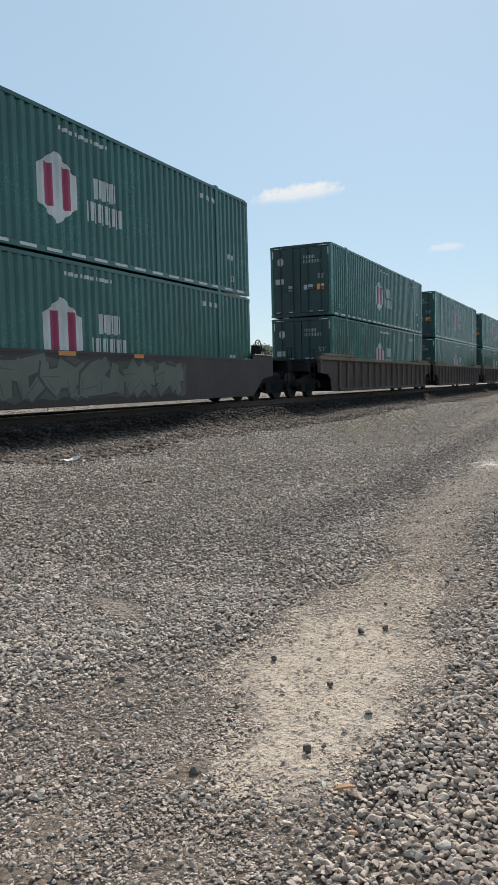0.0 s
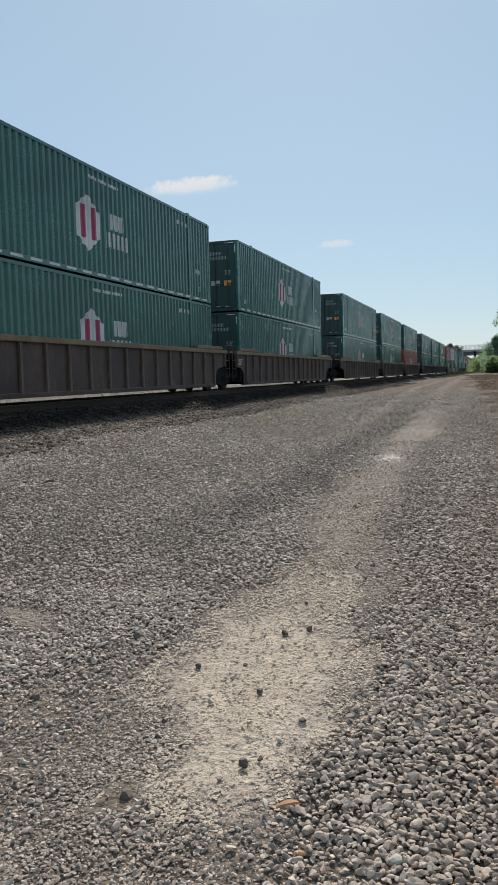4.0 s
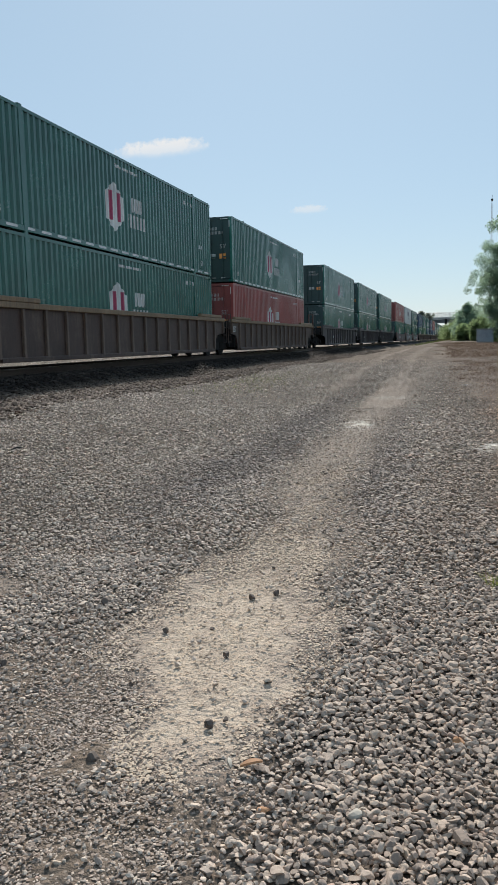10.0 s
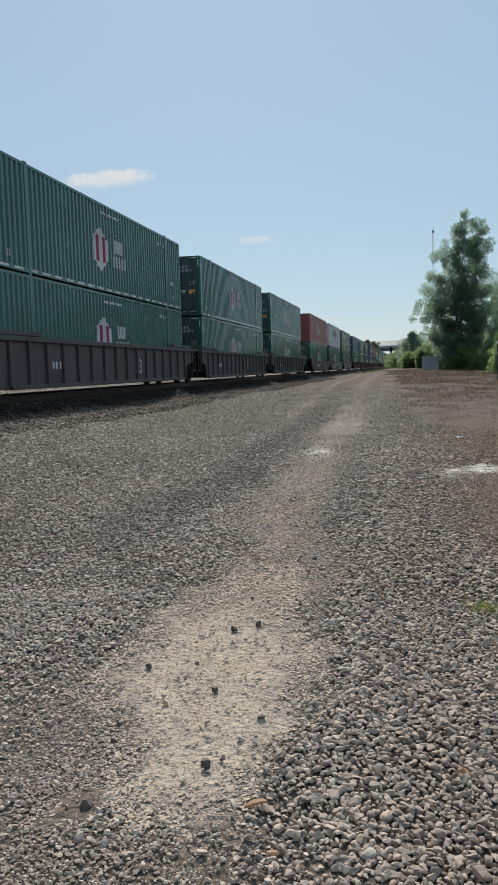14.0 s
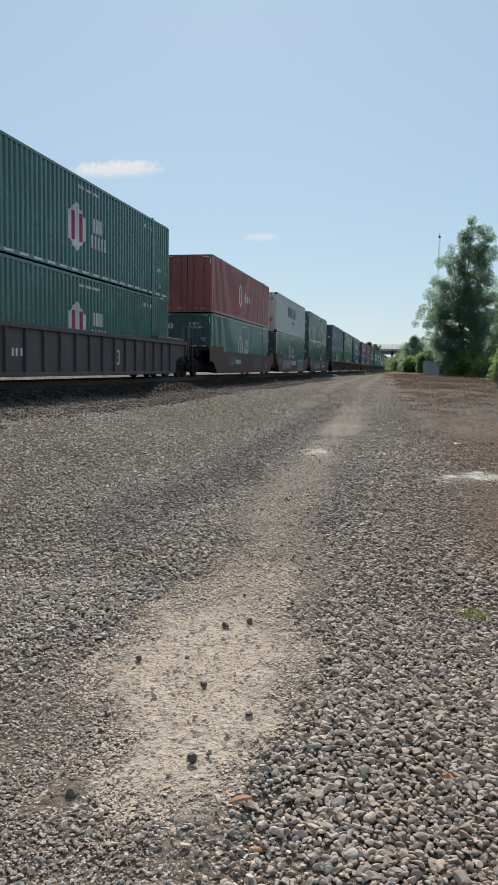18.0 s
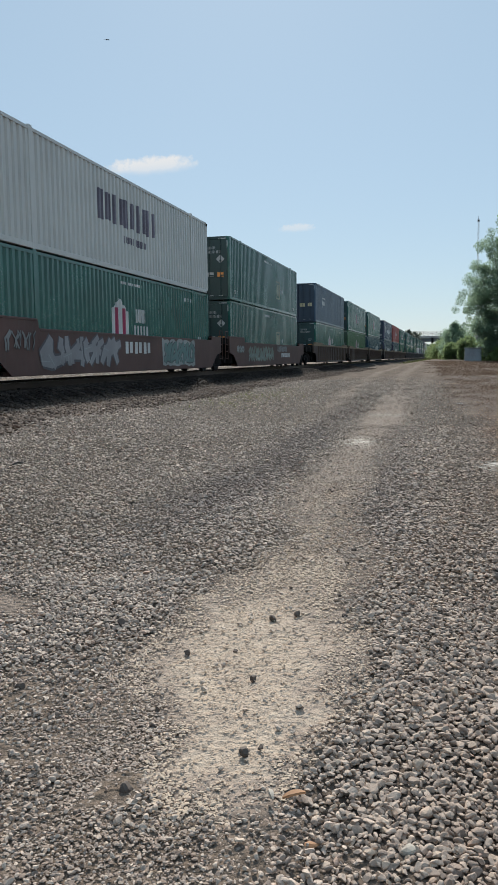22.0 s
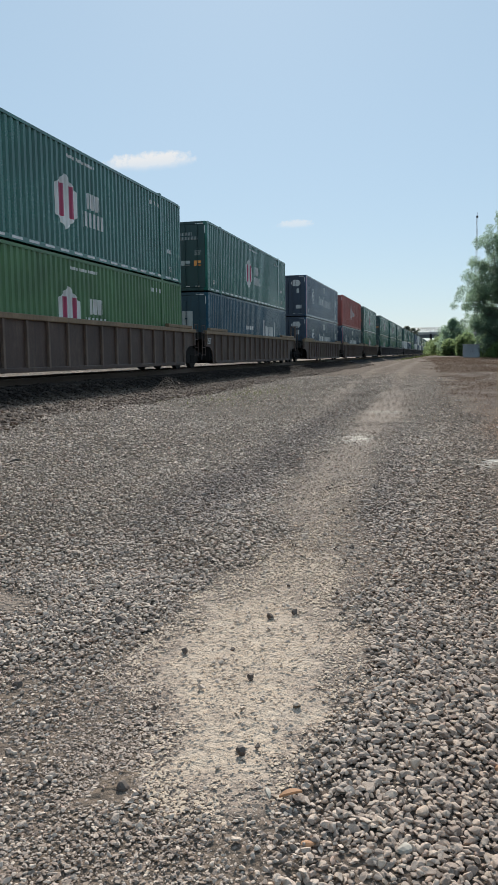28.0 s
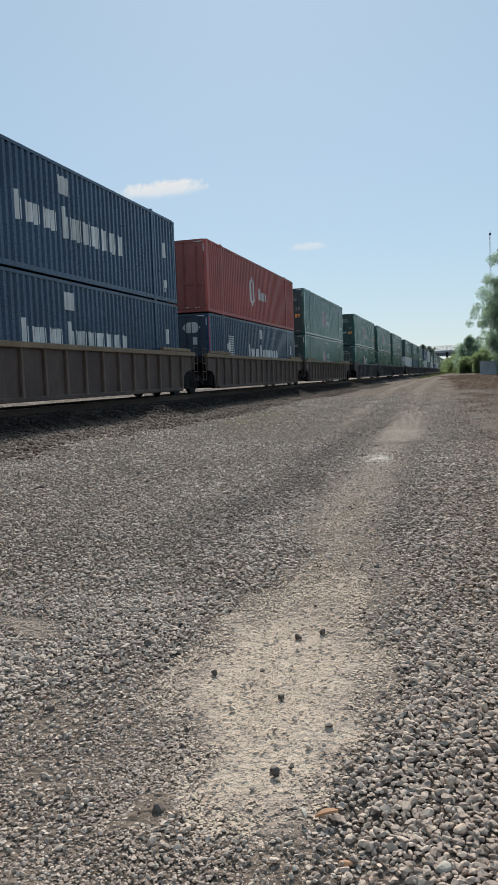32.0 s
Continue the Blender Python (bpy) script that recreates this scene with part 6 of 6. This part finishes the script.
def splinter(x, y, size, mat, label, turn):
    """A thin curved chip of split wood."""
    q, k = Shape(), 6
    ring = []
    for i in range(k + 1):
        u = i / k - 0.5
        w, z = size * 0.16 * (1 - 3.2 * u * u), size * (0.16 - 0.5 * u * u)
        ring.append([(size * u, -w, z), (size * u, w, z), (size * u, w * 0.8, z + 0.008), (size * u, -w * 0.8, z + 0.008)])
    faces = [(3, 2, 1, 0), tuple(4 * k + i for i in range(4))]
    for i in range(k):
        faces += [(4 * i + j, 4 * i + (j + 1) % 4, 4 * i + 4 + (j + 1) % 4, 4 * i + 4 + j) for j in range(4)]
    q.add([p for row in ring for p in row], faces)
    ob = new("wood_chip", q.mesh("wood_chip", mat))
    ob.matrix_world = pose(x, y, float(ground_z(x, y)) + 0.026, 6, -5, turn)
    return tagged(ob, label, "wood chip", "wood chips on the sand")


splinter(-0.60, 2.59, 0.085, M["rock_orange"], "orange brown curled wood chip on sand", 28)
splinter(-0.68, 2.575, 0.06, M["rock_pale"], "pale curled wood chip on sand", 115)


def twig(x, y, length, turn):
    q = Shape()
    p = Vector((-length / 2, 0, 0.02))
    r = np.random.default_rng(3)
    for k in range(6):
        e = p + Vector((length / 6, r.normal(0, 0.025), r.normal(0, 0.012)))
        q.rod(p, e, 0.016 - 0.001 * k, 0.015 - 0.001 * k, 6)
        p = e
    ob = new("twig", q.mesh("twig", M["post_wood"], False))
    ob.matrix_world = pose(x, y, float(ground_z(x, y)) + 0.005, 0, 0, turn)
    return tagged(ob, "dark crooked twig lying on gravel", "twig")


twig(-4.93, 7.8, 0.42, 32)

# ---- trackside things ----
def cabinet(x, y):
    z = float(ground_z(x, y))
    top = new("utility_cabinet")
    top.location = (x, y, z)
    tagged(top, "grey steel signal cabinet on the verge", "cabinet")
    part("body", Shape().box(-0.78, 0.78, -0.45, 0.45, 0.0, 1.3, 0.03), M["cabinet"], top)
    part("roof", Shape().box(-0.84, 0.84, -0.52, 0.52, 1.3, 1.38, 0.02), M["mast"], top, "pale overhanging lid")
    for s in (-1, 1):
        d = part("door", Shape().box(min(0.02 * s, 0.72 * s), max(0.02 * s, 0.72 * s), -0.475, -0.45, 0.1, 1.22, 0.008), M["cabinet"], top)
        part("handle", Shape().box(0.1 * s - 0.02, 0.1 * s + 0.02, -0.51, -0.475, 0.6, 0.75), M["steel_bar"], d)
    return top


cabinet(2.05, 80)


def marker_post(x, y, h, cap, label):
    top = new("marker_post")
    top.location = (x, y, float(ground_z(x, y)) - 0.05)
    tagged(top, label, "post")
    part("post", Shape().box(-0.05, 0.05, -0.05, 0.05, 0, h, 0.01), M["post_wood"], top)
    if cap:
        part("cap", Shape().box(-0.1, 0.1, -0.1, 0.1, h, h + 0.1, 0.02), M["mark_white"], top, "white cap")
    return top


marker_post(4.2, 40, 1.85, True, "dark wooden post with a white cap in grass")
marker_post(3.15, 80, 1.2, False, "short dark post beside the cabinet")


def mast(x, y, h):
    """A guyed lattice radio mast."""
    z = float(ground_z(x, y))
    top = new("radio_mast")
    top.location = (x, y, z)
    tagged(top, "thin pale lattice radio mast behind the trees", "mast")
    legs = [Vector((0.22 * math.cos(a), 0.22 * math.sin(a), 0)) for a in (0.3, 0.3 + 2.094, 0.3 + 4.189)]
    for q in legs:
        part("leg", Shape().rod(q, q + Vector((0, 0, h)), 0.03, n=6), M["mast"], top)
    br = Shape()
    for k in range(int(h / 1.2)):
        for i in range(3):
            br.rod(legs[i] + Vector((0, 0, 1.2 * k)), legs[(i + 1) % 3] + Vector((0, 0, 1.2 * (k + 1))), 0.014, n=4)
    part("bracing", br, M["mast"], top)
    part("antenna", Shape().rod((0, 0, h), (0, 0, h + 0.5), 0.3, n=10).rod((0, 0, h + 0.5), (0, 0, h + 1.5), 0.05, n=6), M["steel_dark"], top, "dark antenna head")
    return top


mast(7.2, 240, 38.8)


def overpass(y):
    """A road bridge over the line: girder deck, parapet fence, piers and abutments."""
    top = new("road_bridge")
    top.location = (0, y, 0)
    tagged(top, "grey concrete road bridge over the railway", "bridge", kind="structure")
    z = 9.0
    part("deck", Shape().box(-70, 60, -6, 6, z + 1.5, z + 1.9, 0.1), M["concrete"], top)
    for k in range(5):
        part("girder", Shape().box(-70, 60, -5.4 + 2.6 * k, -5.0 + 2.6 * k, z, z + 1.5), M["girder"], top)
    for s in (-1, 1):
        part("parapet", Shape().box(-70, 60, s * 5.9 - 0.15, s * 5.9 + 0.15, z + 1.9, z + 2.7, 0.05), M["concrete"], top)
        f = Shape()
        for k in range(66):
            f.rod((-69 + 2 * k, s * 5.9, z + 2.7), (-69 + 2 * k, s * 5.9, z + 5.0), 0.06, n=5)
        for zz in (3.3, 3.9, 4.5, 5.0):
            f.rod((-70, s * 5.9, z + zz), (60, s * 5.9, z + zz), 0.07, n=5)
        part("fence", f, M["mast"], top, "pale safety fence")
    for px in (-22.0, 4.0):
        part("pier", Shape().box(px - 0.7, px + 0.7, -5.5, 5.5, 0.5, z - 0.9, 0.15).box(px - 1.1, px + 1.1, -6, 6, z - 0.9, z, 0.1), M["concrete"], top)
    for s, a in ((-1, -70), (1, 45)):
        part("abutment", Shape().box(a, a + 15, -6.5, 6.5, 0, z + 1.5), M["concrete"], top)
    return top


overpass(405)


def signal(x, y):
    top = new("railway_signal")
    top.location = (x, y, float(ground_z(x, y)))
    tagged(top, "dark railway signal on a tall pole", "signal")
    part("pole", Shape().rod((0, 0, 0), (0, 0, 7.2), 0.12, n=8), M["mast"], top)
    part("head", Shape().box(-0.45, 0.45, -0.3, 0.1, 6.4, 8.6, 0.05), M["steel_dark"], top)
    part("ladder", Shape().rod((-0.2, 0.35, 0), (-0.2, 0.35, 6.5), 0.04, n=5).rod((0.2, 0.35, 0), (0.2, 0.35, 6.5), 0.04, n=5), M["mast"], top)
    return top


signal(-7.2, 330)

# ---- far cloud sheets ----
def cloud(x, y, z, w, h, seed, thick):
    """A thin far cloud, as a backdrop of soft vapour."""
    m, nt, b = material("cloud_vapour")
    vec = coords(nt)
    sep = nt.nodes.new("ShaderNodeSeparateXYZ")
    nt.links.new(vec, sep.inputs[0])
    px, pz = calc(nt, "DIVIDE", sep.outputs[0], w / 2), calc(nt, "DIVIDE", sep.outputs[2], h / 2)
    low = calc(nt, "LESS_THAN", pz, 0.0)
    pz = calc(nt, "ADD", calc(nt, "MULTIPLY", pz, calc(nt, "ADD", 1.0, calc(nt, "MULTIPLY", low, 0.8))), 0.25)
    d = calc(nt, "ADD", calc(nt, "POWER", calc(nt, "ABSOLUTE", px), 2.4), calc(nt, "MULTIPLY", calc(nt, "MULTIPLY", pz, pz), 1.5))
    puff = noise_tex(nt, coords(nt, scale=(9.0 / w, 1 + seed, 11.0 / w)), 1.0, 6, 0.6)
    puff2 = noise_tex(nt, coords(nt, scale=(28.0 / w, 1, 28.0 / w)), 1.0, 5, 0.6)
    f = calc(nt, "SUBTRACT", calc(nt, "ADD", 0.74, calc(nt, "ADD", calc(nt, "MULTIPLY", calc(nt, "SUBTRACT", puff, 0.5), 1.25), calc(nt, "MULTIPLY", calc(nt, "SUBTRACT", puff2, 0.5), 0.45))), d)
    # crisp heads above, thin trailing vapour below
    rise = calc(nt, "ADD", 0.5, calc(nt, "MULTIPLY", pz, 0.9), True)
    f = calc(nt, "MULTIPLY", f, calc(nt, "ADD", 0.55, calc(nt, "MULTIPLY", rise, 2.0)), True)
    f = calc(nt, "MULTIPLY", calc(nt, "MULTIPLY", f, calc(nt, "ADD", 0.45, calc(nt, "MULTIPLY", rise, 0.55))), thick, True)
    em = nt.nodes.new("ShaderNodeEmission")
    em.inputs[0].default_value, em.inputs[1].default_value = (1.0, 0.985, 0.965, 1), CLOUD_GLOW
    tr = nt.nodes.new("ShaderNodeBsdfTransparent")
    mx = nt.nodes.new("ShaderNodeMixShader")
    nt.links.new(f, mx.inputs[0])
    nt.links.new(tr.outputs[0], mx.inputs[1])
    nt.links.new(em.outputs[0], mx.inputs[2])
    nt.links.new(mx.outputs[0], nt.nodes["Material Output"].inputs[0])
    ob = new("cloud", Shape().add([(-w / 2, 0, -h / 2), (w / 2, 0, -h / 2), (w / 2, 0, h / 2), (-w / 2, 0, h / 2)], [(0, 1, 2, 3)]).mesh("cloud", m))
    ob.location = (x, y, z)
    ob.visible_shadow = False
    return tagged(ob, "small thin white cloud low in the sky", "cloud", kind="structure")


CLOUD_GLOW = 0.8
cloud(-1160, 3000, 766, 475, 165, 1, 0.88)
cloud(-572, 3000, 494, 170, 75, 2, 0.5)


# ---- a passing bird ----
def bird():
    top = new("bird")
    tagged(top, "small dark bird flying across the sky", "bird")
    body = Shape()
    ring = [(-0.13, 0.004), (-0.07, 0.022), (0.0, 0.03), (0.07, 0.024), (0.11, 0.015), (0.14, 0.003)]
    for (a, ra), (b, rb) in zip(ring, ring[1:]):
        body.rod((a, 0, 0), (b, 0, 0), ra, rb, 8)
    part("body", body, M["steel_dark"], top)
    part("tail", Shape().sheet([(-0.22, -0.035), (-0.12, -0.012), (-0.12, 0.012), (-0.22, 0.035)], "z", 0.0, 0.004), M["steel_dark"], top)
    for s in (-1, 1):
        loop = [(0.05, 0.02 * s), (0.06, 0.10 * s), (0.02, 0.20 * s), (-0.05, 0.11 * s), (-0.06, 0.02 * s)]
        part("wing", Shape().sheet(loop if s > 0 else loop[::-1], "z", 0.01, 0.005), M["steel_dark"], top)
    return top


BIRD = bird()


# ---- movement ----
def run(t):
    """How far the train has rolled by t seconds: it gathers speed slowly."""
    return 9.4185 * t + 0.0315 * t * t


def motions():
    for ob, y, z in MOVING:
        walk(ob, [(2.0 * k, pose(TRACK_X, y - run(2.0 * k), z)) for k in range(17)])
    flight = [(0.0, -241.0, -18.5, 39.0), (20.0, -41.1, 41.4, 23.0), (22.5, -16.1, 48.9, 21.0), (23.0, -11.4, 50.4, 20.6), (23.5, -7.5, 51.4, 19.9), (25.0, 1.4, 52.7, 17.5), (32.0, 42.6, 59.0, 9.0)]
    walk(BIRD, [(t, pose(bx, by, bz, 14, 4, 12)) for t, bx, by, bz in flight])


motions()
